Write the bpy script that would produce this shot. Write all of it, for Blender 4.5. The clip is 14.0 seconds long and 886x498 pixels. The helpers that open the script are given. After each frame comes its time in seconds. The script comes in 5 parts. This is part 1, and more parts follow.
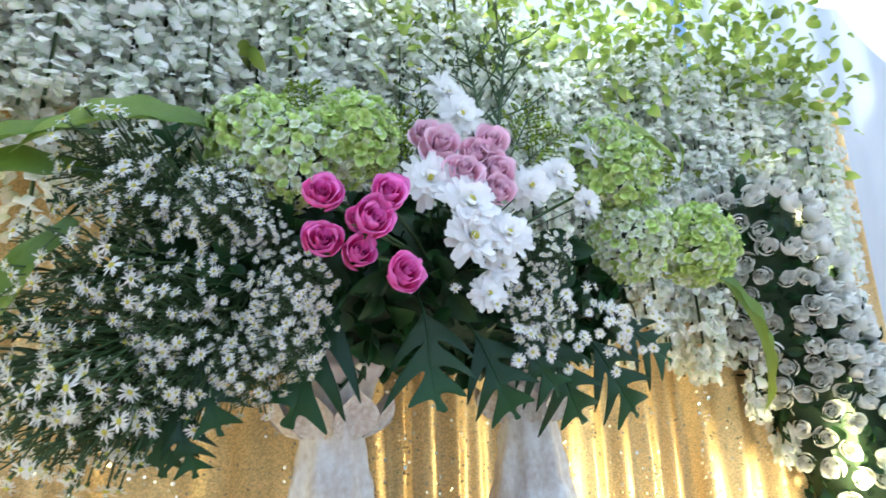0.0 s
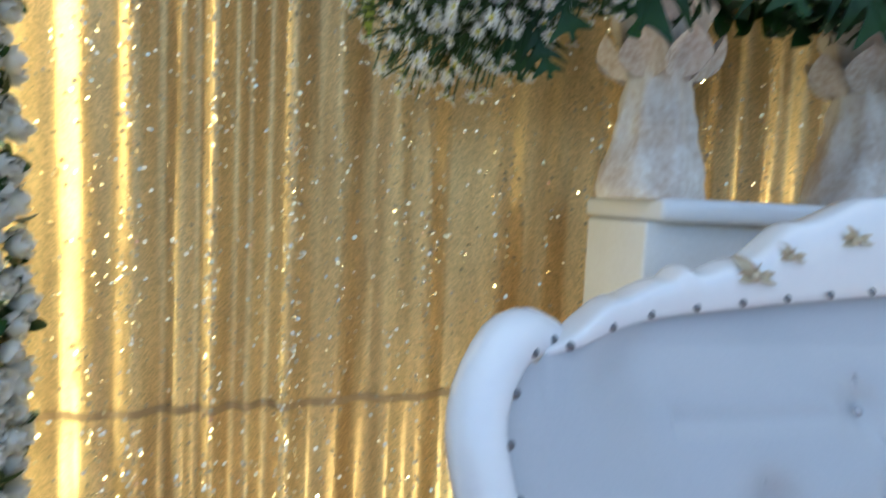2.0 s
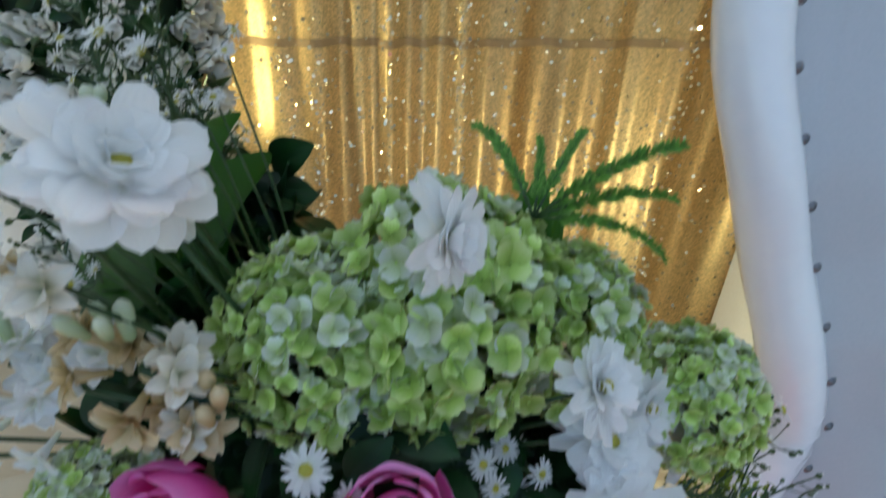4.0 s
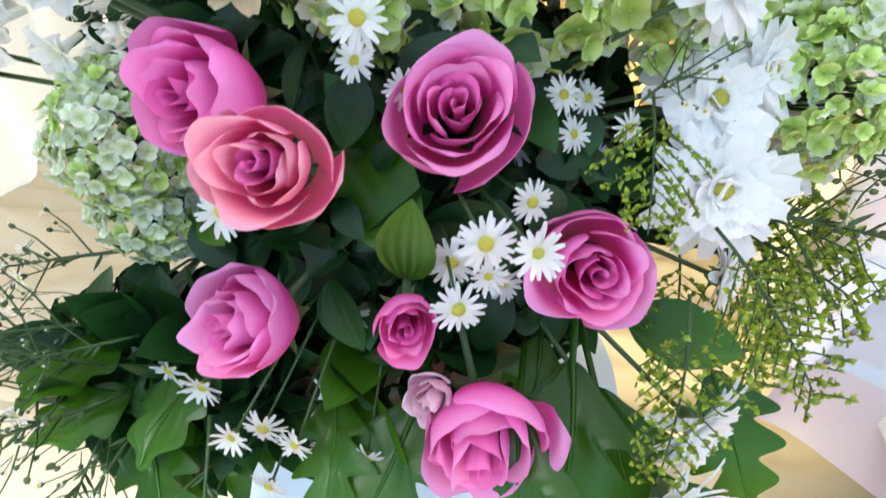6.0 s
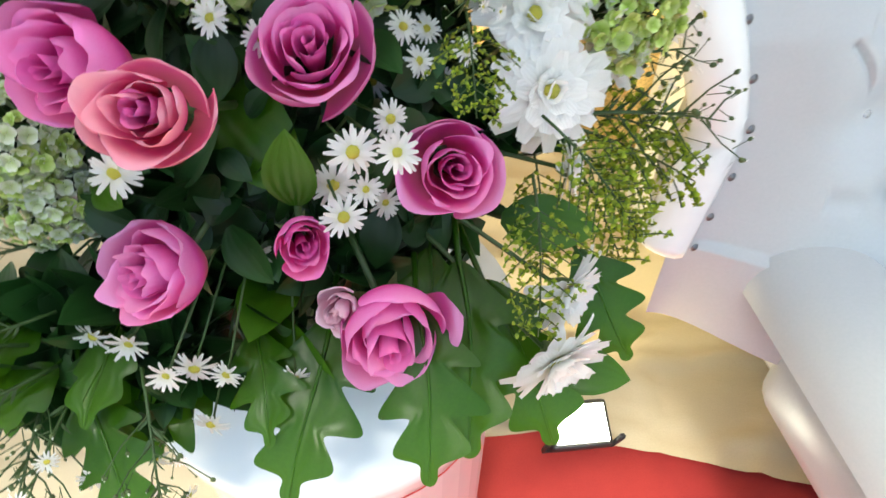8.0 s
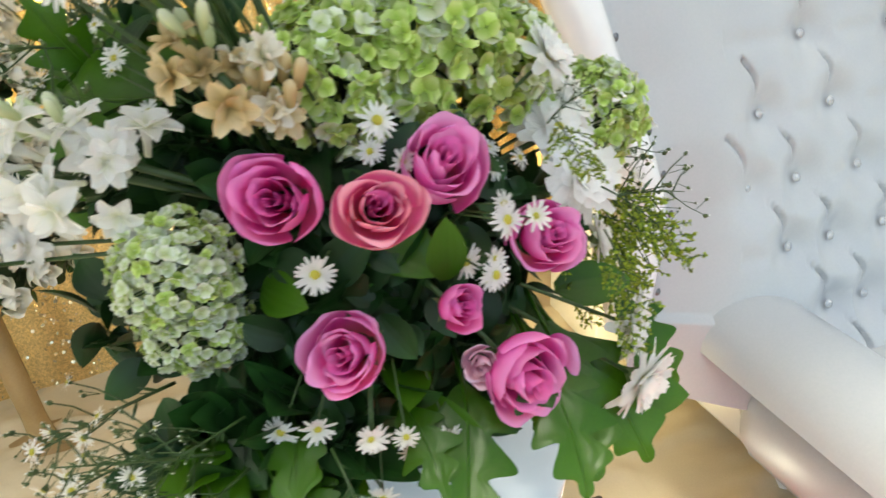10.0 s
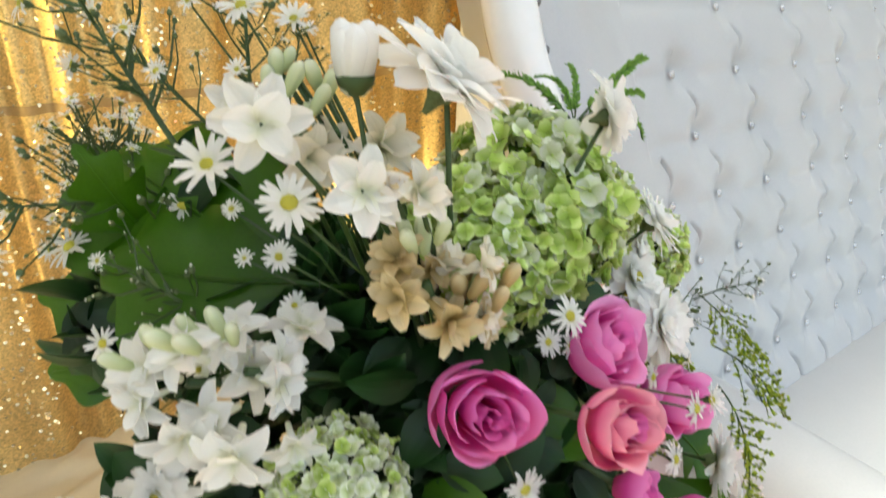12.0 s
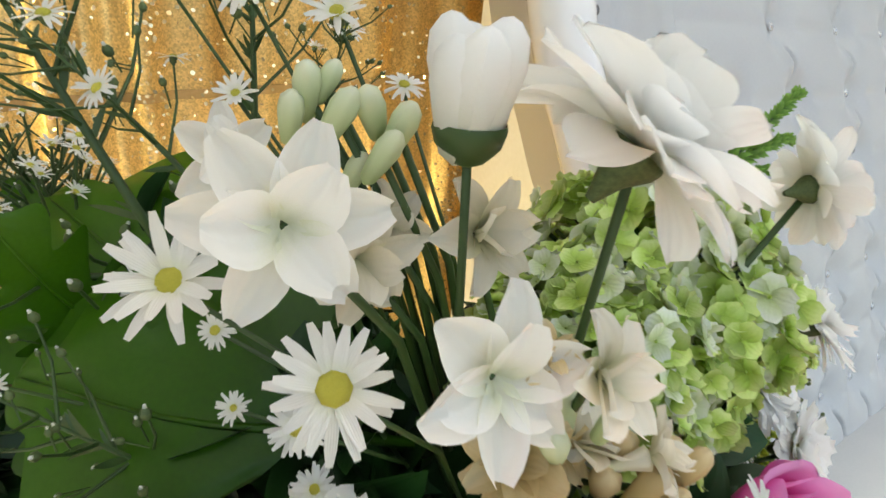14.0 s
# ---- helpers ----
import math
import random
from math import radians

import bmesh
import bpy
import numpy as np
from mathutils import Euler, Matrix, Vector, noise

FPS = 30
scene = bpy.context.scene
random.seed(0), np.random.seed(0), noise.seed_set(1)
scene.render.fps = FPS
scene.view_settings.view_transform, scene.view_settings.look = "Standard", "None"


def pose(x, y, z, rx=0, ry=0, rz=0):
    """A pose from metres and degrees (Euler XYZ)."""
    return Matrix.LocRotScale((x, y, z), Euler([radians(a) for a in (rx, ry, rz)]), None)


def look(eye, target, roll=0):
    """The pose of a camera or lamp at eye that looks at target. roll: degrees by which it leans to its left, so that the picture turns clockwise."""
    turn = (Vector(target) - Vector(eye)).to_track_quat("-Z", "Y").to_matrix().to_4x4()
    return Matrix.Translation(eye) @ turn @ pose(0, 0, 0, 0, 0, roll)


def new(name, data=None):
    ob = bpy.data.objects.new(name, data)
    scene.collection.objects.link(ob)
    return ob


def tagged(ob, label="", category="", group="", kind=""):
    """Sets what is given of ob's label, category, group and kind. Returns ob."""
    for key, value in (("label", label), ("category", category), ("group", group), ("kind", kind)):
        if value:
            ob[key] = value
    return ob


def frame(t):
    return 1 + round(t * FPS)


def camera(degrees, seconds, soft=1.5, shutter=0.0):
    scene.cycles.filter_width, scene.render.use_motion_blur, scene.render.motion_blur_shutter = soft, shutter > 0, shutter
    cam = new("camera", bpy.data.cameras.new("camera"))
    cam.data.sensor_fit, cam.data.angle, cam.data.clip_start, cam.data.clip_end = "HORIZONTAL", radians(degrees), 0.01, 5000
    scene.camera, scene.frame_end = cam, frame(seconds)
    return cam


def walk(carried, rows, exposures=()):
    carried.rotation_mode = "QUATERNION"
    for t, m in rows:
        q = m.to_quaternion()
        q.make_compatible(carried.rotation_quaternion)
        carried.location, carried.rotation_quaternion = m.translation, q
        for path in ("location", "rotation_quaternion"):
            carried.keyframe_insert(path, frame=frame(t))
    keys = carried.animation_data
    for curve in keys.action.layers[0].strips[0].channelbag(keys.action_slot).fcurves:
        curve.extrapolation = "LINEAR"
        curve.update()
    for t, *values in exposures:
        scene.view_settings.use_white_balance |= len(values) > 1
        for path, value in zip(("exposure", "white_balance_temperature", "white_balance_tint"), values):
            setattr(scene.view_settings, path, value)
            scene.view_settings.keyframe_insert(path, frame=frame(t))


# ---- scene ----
cam = camera(72.18, 14.0, shutter=0.5)
PATH = [
    (0, (-0.011, 0.022, 1.75), (1.081, 1.613, 2.277), -1.8),
    (0.5, (-0.027, 0.015, 1.723), (0.939, 1.701, 2.198), -0.4),
    (1, (-0.073, 0.033, 1.64), (0.725, 1.844, 1.922), 1.3),
    (1.5, (-0.12, 0.049, 1.556), (0.526, 1.941, 1.598), 2.3),
    (2, (-0.162, 0.04, 1.452), (0.248, 1.992, 1.292), 2.7),
    (2.5, (-0.212, 0.081, 1.398), (0.093, 2.003, 0.937), 3.6),
    (3, (-0.237, 0.098, 1.336), (0.025, 1.956, 0.643), 4.5),
    (3.5, (-0.257, 0.1, 1.281), (-0.098, 1.88, 0.383), 4.3),
    (4, (-0.259, 0.082, 1.252), (-0.251, 1.791, 0.213), 2.8),
    (4.2, (-0.257, 0.078, 1.233), (-0.272, 1.742, 0.124), 2.2),
    (6.5, (-0.261, 0.031, 1.101), (-0.386, 1.516, -0.234), 4.5),
    (7, (-0.25, 0.018, 1.104), (-0.358, 1.46, -0.277), 3.5),
    (7.5, (-0.238, 0.01, 1.109), (-0.211, 1.43, -0.3), 2.5),
    (9.8, (-0.375, -0.082, 1.125), (0.198, 1.594, 0.195), -4.1),
    (10, (-0.396, -0.077, 1.121), (0.188, 1.595, 0.193), -3.3),
    (10.5, (-0.464, -0.068, 1.14), (0.163, 1.563, 0.167), -0.3),
    (11, (-0.512, -0.014, 1.154), (0.308, 1.526, 0.176), 2.6),
    (11.5, (-0.542, 0.039, 1.175), (0.428, 1.53, 0.26), 3.2),
    (12, (-0.551, 0.069, 1.196), (0.557, 1.519, 0.379), 2.6),
    (12.5, (-0.54, 0.114, 1.209), (0.59, 1.578, 0.449), 3.2),
    (13, (-0.524, 0.153, 1.204), (0.617, 1.601, 0.429), 4.0),
    (13.5, (-0.515, 0.182, 1.192), (0.62, 1.628, 0.403), 4.5),
    (14, (-0.505, 0.208, 1.183), (0.636, 1.645, 0.388), 5.4),
]
walk(cam, [(r[0], look(*r[1:])) for r in PATH],
     exposures=[(0.0, 0.95, 5350, 6), (1.5, 0.62, 5150, 4), (2.0, 0.2, 5150, 2), (3.0, -0.2, 5250, 2), (4.2, 0.0, 5500, -1), (6.3, 1.3, 6200, 1), (7.7, 1.1, 6700, 0), (9.8, 0.9, 7200, 0), (11.0, 0.9, 7400, 1), (14.0, 0.68, 7300, 2)])

# ---- world and light ----
world = bpy.data.worlds.new("sky")
scene.world = world
world.use_nodes = True
wn = world.node_tree.nodes
sky = wn.new("ShaderNodeTexSky")
sky.sky_type = "NISHITA"
sky.sun_disc = False
sky.sun_elevation, sky.sun_rotation = radians(58), radians(200)
world.node_tree.links.new(sky.outputs["Color"], wn["Background"].inputs["Color"])
wn["Background"].inputs["Strength"].default_value = 0.15

sun = new("sun", bpy.data.lights.new("sun", "SUN"))
sun.data.energy, sun.data.angle, sun.data.color = 5.0, radians(10), (1.0, 0.96, 0.9)
sun.matrix_world = look((-1.2, -2.4, 6.5), (0, 0.6, 0.6))


def lamp(name, eye, target, watts, size, colour, spread=140):
    ob = new(name, bpy.data.lights.new(name, "AREA"))
    ob.data.energy, ob.data.size, ob.data.color, ob.data.spread = watts, size, colour, radians(spread)
    ob.matrix_world = look(eye, target)
    return ob


# flood lamps: one on the floor, tubes of lamps behind the flower columns
lamp("flood_glow", (0.1, 0.6, 0.15), (0.34, 1.35, 0.75), 3.5, 0.1, (1.0, 0.83, 0.45))
for name, eye, target, watts in (("lamp_tube_west", (-0.87, 1.53, 1.58), (-0.3, 1.6, 1.58), 5.5), ("lamp_tube_east", (2.3, 1.0, 1.5), (1.95, 1.4, 1.5), 23)):
    tube = lamp(name, eye, target, watts, 0.09, (1.0, 0.78, 0.38))
    tube.data.shape, tube.data.size_y = "RECTANGLE", 1.9

# ---- materials ----


def shader(name):
    m = bpy.data.materials.new(name)
    m.use_nodes = True
    nt = m.node_tree
    return m, nt, nt.nodes["Principled BSDF"], nt.links


def node(nt, kind, **inputs):
    n = nt.nodes.new(kind)
    for key, value in inputs.items():
        n.inputs[key.replace("_", " ")].default_value = value
    return n


def ramp(nt, stops):
    n = nt.nodes.new("ShaderNodeValToRGB")
    el = n.color_ramp.elements
    while len(el) < len(stops):
        el.new(0.5)
    for e, (at, col) in zip(el, stops):
        e.position, e.color = at, (*col, 1)
    return n


def plain(name, low, high, rough=0.6, scale=8.0, fine=60.0, bump=0.15, metal=0.0, coat=0.0, coord="Object", dist=0.002):
    """Two scales of noise between two colours, with a fine relief."""
    m, nt, b, L = shader(name)
    tc = nt.nodes.new("ShaderNodeTexCoord")
    big = node(nt, "ShaderNodeTexNoise", Scale=scale, Detail=4.0)
    small = node(nt, "ShaderNodeTexNoise", Scale=fine, Detail=3.0)
    L.new(tc.outputs[coord], big.inputs["Vector"])
    L.new(tc.outputs[coord], small.inputs["Vector"])
    mix = node(nt, "ShaderNodeMath")
    mix.operation = "MULTIPLY_ADD"
    mix.inputs[1].default_value = 0.35
    L.new(small.outputs[0], mix.inputs[0])
    sc = node(nt, "ShaderNodeMath")
    sc.operation = "MULTIPLY"
    sc.inputs[1].default_value = 0.65
    L.new(big.outputs[0], sc.inputs[0])
    L.new(sc.outputs[0], mix.inputs[2])
    r = ramp(nt, [(0.3, low), (0.7, high)])
    L.new(mix.outputs[0], r.inputs[0])
    L.new(r.outputs[0], b.inputs["Base Color"])
    b.inputs["Roughness"].default_value, b.inputs["Metallic"].default_value = rough, metal
    b.inputs["Coat Weight"].default_value = coat
    bp = node(nt, "ShaderNodeBump", Strength=bump, Distance=dist)
    L.new(small.outputs[0], bp.inputs["Height"])
    L.new(bp.outputs[0], b.inputs["Normal"])
    return m


def petal_mat(name, foot, body, edge, vary=0.12, rough=0.55, through_light=0.35, vein=0.25):
    """Petal or leaf: colour runs from foot to edge along V, each petal a little different, light passes through."""
    m, nt, b, L = shader(name)
    uv = nt.nodes.new("ShaderNodeUVMap")
    sep = nt.nodes.new("ShaderNodeSeparateXYZ")
    L.new(uv.outputs[0], sep.inputs[0])
    geo = nt.nodes.new("ShaderNodeNewGeometry")
    tc = nt.nodes.new("ShaderNodeTexCoord")
    noise_n = node(nt, "ShaderNodeTexNoise", Scale=55.0, Detail=3.0)
    L.new(tc.outputs["Object"], noise_n.inputs["Vector"])
    add = node(nt, "ShaderNodeMath")
    add.operation = "MULTIPLY_ADD"
    add.inputs[1].default_value = 0.3
    L.new(noise_n.outputs[0], add.inputs[0])
    L.new(sep.outputs["Y"], add.inputs[2])
    r = ramp(nt, [(0.12, foot), (0.6, body), (1.0, edge)])
    L.new(add.outputs[0], r.inputs[0])
    hsv = nt.nodes.new("ShaderNodeHueSaturation")
    mr = node(nt, "ShaderNodeMapRange")
    mr.inputs["To Min"].default_value, mr.inputs["To Max"].default_value = 1 - vary, 1 + vary
    L.new(geo.outputs["Random Per Island"], mr.inputs[0])
    L.new(mr.outputs[0], hsv.inputs["Value"])
    L.new(r.outputs[0], hsv.inputs["Color"])
    L.new(hsv.outputs[0], b.inputs["Base Color"])
    b.inputs["Roughness"].default_value = rough
    wave = node(nt, "ShaderNodeTexWave", Scale=1.6, Distortion=2.5)
    L.new(uv.outputs[0], wave.inputs["Vector"])
    bp = node(nt, "ShaderNodeBump", Strength=vein, Distance=0.001)
    L.new(wave.outputs[0], bp.inputs["Height"])
    L.new(bp.outputs[0], b.inputs["Normal"])
    tr = nt.nodes.new("ShaderNodeBsdfTranslucent")
    L.new(hsv.outputs[0], tr.inputs["Color"])
    mx = nt.nodes.new("ShaderNodeMixShader")
    mx.inputs[0].default_value = through_light
    L.new(b.outputs[0], mx.inputs[1])
    L.new(tr.outputs[0], mx.inputs[2])
    L.new(mx.outputs[0], nt.nodes["Material Output"].inputs["Surface"])
    return m


PINK = petal_mat("pink_petal", (0.72, 0.2, 0.24), (0.78, 0.1, 0.46), (0.88, 0.36, 0.7), 0.16, through_light=0.45)
SALMON = petal_mat("salmon_petal", (0.74, 0.2, 0.24), (0.76, 0.11, 0.33), (0.87, 0.4, 0.52), 0.14)
HEARTPINK = petal_mat("rose_heart_petal", (0.66, 0.07, 0.25), (0.76, 0.1, 0.43), (0.84, 0.24, 0.6), 0.12, through_light=0.45)
HEARTDEEP = petal_mat("deep_heart_petal", (0.6, 0.05, 0.2), (0.7, 0.07, 0.36), (0.78, 0.17, 0.53), 0.12, through_light=0.45)
PALE = petal_mat("pale_pink_petal", (0.75, 0.36, 0.5), (0.78, 0.45, 0.58), (0.85, 0.62, 0.74), 0.1)
DEEP = petal_mat("deep_pink_petal", (0.68, 0.09, 0.23), (0.76, 0.085, 0.42), (0.85, 0.29, 0.66), 0.14, through_light=0.45)
WHITE = petal_mat("white_petal", (0.8, 0.82, 0.66), (0.92, 0.92, 0.91), (0.95, 0.95, 0.95), 0.03, 0.55, 0.55)
CREAMY = petal_mat("cream_petal", (0.6, 0.62, 0.4), (0.78, 0.73, 0.6), (0.84, 0.8, 0.72), 0.1)
BROWNED = petal_mat("browned_petal", (0.35, 0.27, 0.1), (0.6, 0.47, 0.24), (0.7, 0.58, 0.36), 0.18)
HYDRA = petal_mat("hydrangea_petal", (0.27, 0.41, 0.05), (0.43, 0.59, 0.13), (0.6, 0.72, 0.29), 0.3)
HYDRA_W = petal_mat("whitish_hydrangea_petal", (0.42, 0.52, 0.2), (0.62, 0.7, 0.45), (0.76, 0.8, 0.7), 0.22)
BUDGREEN = petal_mat("green_white_bud", (0.4, 0.5, 0.22), (0.58, 0.66, 0.42), (0.76, 0.78, 0.62), 0.1)
LEAF = petal_mat("glossy_leaf", (0.018, 0.065, 0.003), (0.036, 0.115, 0.004), (0.06, 0.16, 0.01), 0.3, 0.3, 0.42, 0.2)
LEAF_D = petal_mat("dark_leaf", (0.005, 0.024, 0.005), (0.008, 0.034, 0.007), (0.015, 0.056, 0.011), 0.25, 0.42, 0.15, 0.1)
LEAF_L = petal_mat("olive_leaf", (0.07, 0.14, 0.02), (0.16, 0.25, 0.03), (0.25, 0.34, 0.05), 0.25, 0.4, 0.35, 0.3)
FROND = petal_mat("frond_green", (0.06, 0.16, 0.015), (0.12, 0.27, 0.03), (0.2, 0.38, 0.06), 0.25, 0.5, 0.35)
IVY = petal_mat("ivy_green", (0.16, 0.25, 0.03), (0.3, 0.4, 0.06), (0.45, 0.52, 0.12), 0.35, 0.5, 0.4)
FERN = petal_mat("fern_green", (0.1, 0.18, 0.015), (0.22, 0.31, 0.02), (0.34, 0.42, 0.04), 0.3, 0.5, 0.35)
LEAF.node_tree.nodes["Principled BSDF"].inputs["Specular IOR Level"].default_value = 0.4
LEAF_D.node_tree.nodes["Principled BSDF"].inputs["Specular IOR Level"].default_value = 0.32
STEM = plain("stem_green", (0.018, 0.045, 0.008), (0.04, 0.085, 0.018), 0.5)
DISC = plain("flower_disc", (0.45, 0.42, 0.05), (0.62, 0.55, 0.08), 0.8, 60, 400, 0.6)
CALYX = plain("calyx_green", (0.035, 0.06, 0.018), (0.1, 0.14, 0.045), 0.6, 30, 120)
WISTERIA = petal_mat("wisteria_petal", (0.6, 0.68, 0.5), (0.88, 0.9, 0.84), (0.95, 0.95, 0.93), 0.08, 0.6, 0.52)
FAUX = petal_mat("cloth_rose_petal", (0.55, 0.56, 0.46), (0.72, 0.73, 0.66), (0.82, 0.82, 0.78), 0.1, 0.65, 0.25)
SOFA = plain("white_leather", (0.41, 0.43, 0.46), (0.475, 0.485, 0.51), 0.34, 4, 260, 0.12, dist=0.0006)
PAINT = plain("white_gloss_paint", (0.76, 0.77, 0.79), (0.82, 0.82, 0.83), 0.2, 5, 60, 0.06, coat=0.4)
GILT = plain("worn_gilt", (0.34, 0.27, 0.16), (0.7, 0.62, 0.46), 0.38, 30, 140, 0.3, metal=0.5)
CRYSTAL = plain("cut_crystal", (0.4, 0.4, 0.42), (0.8, 0.8, 0.82), 0.2, 90, 300, 0.5, metal=0.85)
STEEL = plain("dark_nickel", (0.1, 0.1, 0.11), (0.25, 0.25, 0.26), 0.3, 40, 200, 0.1, metal=0.9)
PLASTER = plain("stained_plaster", (0.48, 0.36, 0.26), (0.88, 0.86, 0.83), 0.6, 9, 70, 0.5, dist=0.004)
BOXCLOTH = plain("white_box_paint", (0.7, 0.68, 0.64), (0.8, 0.79, 0.77), 0.5, 5, 90, 0.15)
CREAM = plain("cream_cloth", (0.6, 0.5, 0.34), (0.7, 0.6, 0.43), 0.8, 2.5, 300, 0.3)
RED = plain("red_carpet", (0.3, 0.02, 0.02), (0.42, 0.035, 0.03), 0.9, 8, 400, 0.5)
DARK = plain("black_metal", (0.02, 0.02, 0.02), (0.04, 0.04, 0.04), 0.45)
# Dark green for the columns' foliage core and the shade in bouquet gaps.
CORE = plain("dark_foliage_and_gaps", (0.014, 0.032, 0.012), (0.03, 0.065, 0.024), 0.8, 20, 90, 0.5)
GROUND = plain("ground_earth", (0.12, 0.1, 0.07), (0.2, 0.17, 0.12), 0.95, 1.0, 30, 0.4)


def sheer(name, colour, share):
    """Thin white cloth that lets daylight through."""
    m, nt, b, L = shader(name)
    tc = nt.nodes.new("ShaderNodeTexCoord")
    n = node(nt, "ShaderNodeTexNoise", Scale=1.3, Detail=5.0)
    L.new(tc.outputs["Object"], n.inputs["Vector"])
    r = ramp(nt, [(0.3, tuple(c * 0.93 for c in colour)), (0.7, colour)])
    L.new(n.outputs[0], r.inputs[0])
    L.new(r.outputs[0], b.inputs["Base Color"])
    b.inputs["Roughness"].default_value = 0.8
    tr = nt.nodes.new("ShaderNodeBsdfTranslucent")
    L.new(r.outputs[0], tr.inputs["Color"])
    mx = nt.nodes.new("ShaderNodeMixShader")
    mx.inputs[0].default_value = share
    L.new(b.outputs[0], mx.inputs[1])
    L.new(tr.outputs[0], mx.inputs[2])
    L.new(mx.outputs[0], nt.nodes["Material Output"].inputs["Surface"])
    return m


TENT = sheer("thin_white_cloth", (0.86, 0.87, 0.89), 0.62)
SIDECLOTH = sheer("side_cloth", (0.8, 0.81, 0.83), 0.42)


def gold_cloth():
    m, nt, b, L = shader("gold_sequin_cloth")
    tc = nt.nodes.new("ShaderNodeTexCoord")
    vor = node(nt, "ShaderNodeTexVoronoi", Scale=260.0)
    L.new(tc.outputs["Object"], vor.inputs["Vector"])
    big = node(nt, "ShaderNodeTexNoise", Scale=3.0, Detail=3.0)
    mp = node(nt, "ShaderNodeMapping")
    mp.inputs["Scale"].default_value = (3.0, 3.0, 0.35)
    L.new(tc.outputs["Object"], mp.inputs["Vector"])
    L.new(mp.outputs[0], big.inputs["Vector"])
    r = ramp(nt, [(0.3, (0.6, 0.4, 0.16)), (0.7, (0.88, 0.67, 0.32))])
    L.new(big.outputs[0], r.inputs[0])
    hsv = nt.nodes.new("ShaderNodeHueSaturation")
    sep = nt.nodes.new("ShaderNodeSeparateColor")
    L.new(vor.outputs["Color"], sep.inputs[0])
    mr = node(nt, "ShaderNodeMapRange")
    mr.inputs["To Min"].default_value, mr.inputs["To Max"].default_value = 0.7, 1.2
    L.new(sep.outputs[0], mr.inputs[0])
    L.new(mr.outputs[0], hsv.inputs["Value"])
    L.new(r.outputs[0], hsv.inputs["Color"])
    L.new(hsv.outputs[0], b.inputs["Base Color"])
    b.inputs["Metallic"].default_value, b.inputs["Roughness"].default_value = 0.58, 0.4
    bp = node(nt, "ShaderNodeBump", Strength=0.5, Distance=0.002)
    L.new(sep.outputs[1], bp.inputs["Height"])
    L.new(bp.outputs[0], b.inputs["Normal"])
    tr = nt.nodes.new("ShaderNodeBsdfTranslucent")
    L.new(hsv.outputs[0], tr.inputs["Color"])
    mx = nt.nodes.new("ShaderNodeMixShader")
    mx.inputs[0].default_value = 0.15
    L.new(b.outputs[0], mx.inputs[1])
    L.new(tr.outputs[0], mx.inputs[2])
    L.new(mx.outputs[0], nt.nodes["Material Output"].inputs["Surface"])
    return m


GOLD = gold_cloth()
SEQUIN = plain("gold_sequin", (0.9, 0.74, 0.42), (0.97, 0.9, 0.72), 0.14, 40, 200, 0.0, metal=0.65)
# Dull gold of the column post and of the beam's painted shadow.
DULL_GOLD = plain("beam_shadow_post_gold", (0.3, 0.19, 0.08), (0.4, 0.27, 0.12), 0.6, 10, 200, 0.3)


def glow_mat(name, colour, strength):
    m, nt, b, L = shader(name)
    b.inputs["Emission Color"].default_value = (*colour, 1)
    b.inputs["Emission Strength"].default_value = strength
    return m


GLOW = glow_mat("lamp_glass", (1.0, 0.95, 0.8), 14.0)

# ---- mesh tools ----
rnd = random.Random(7)


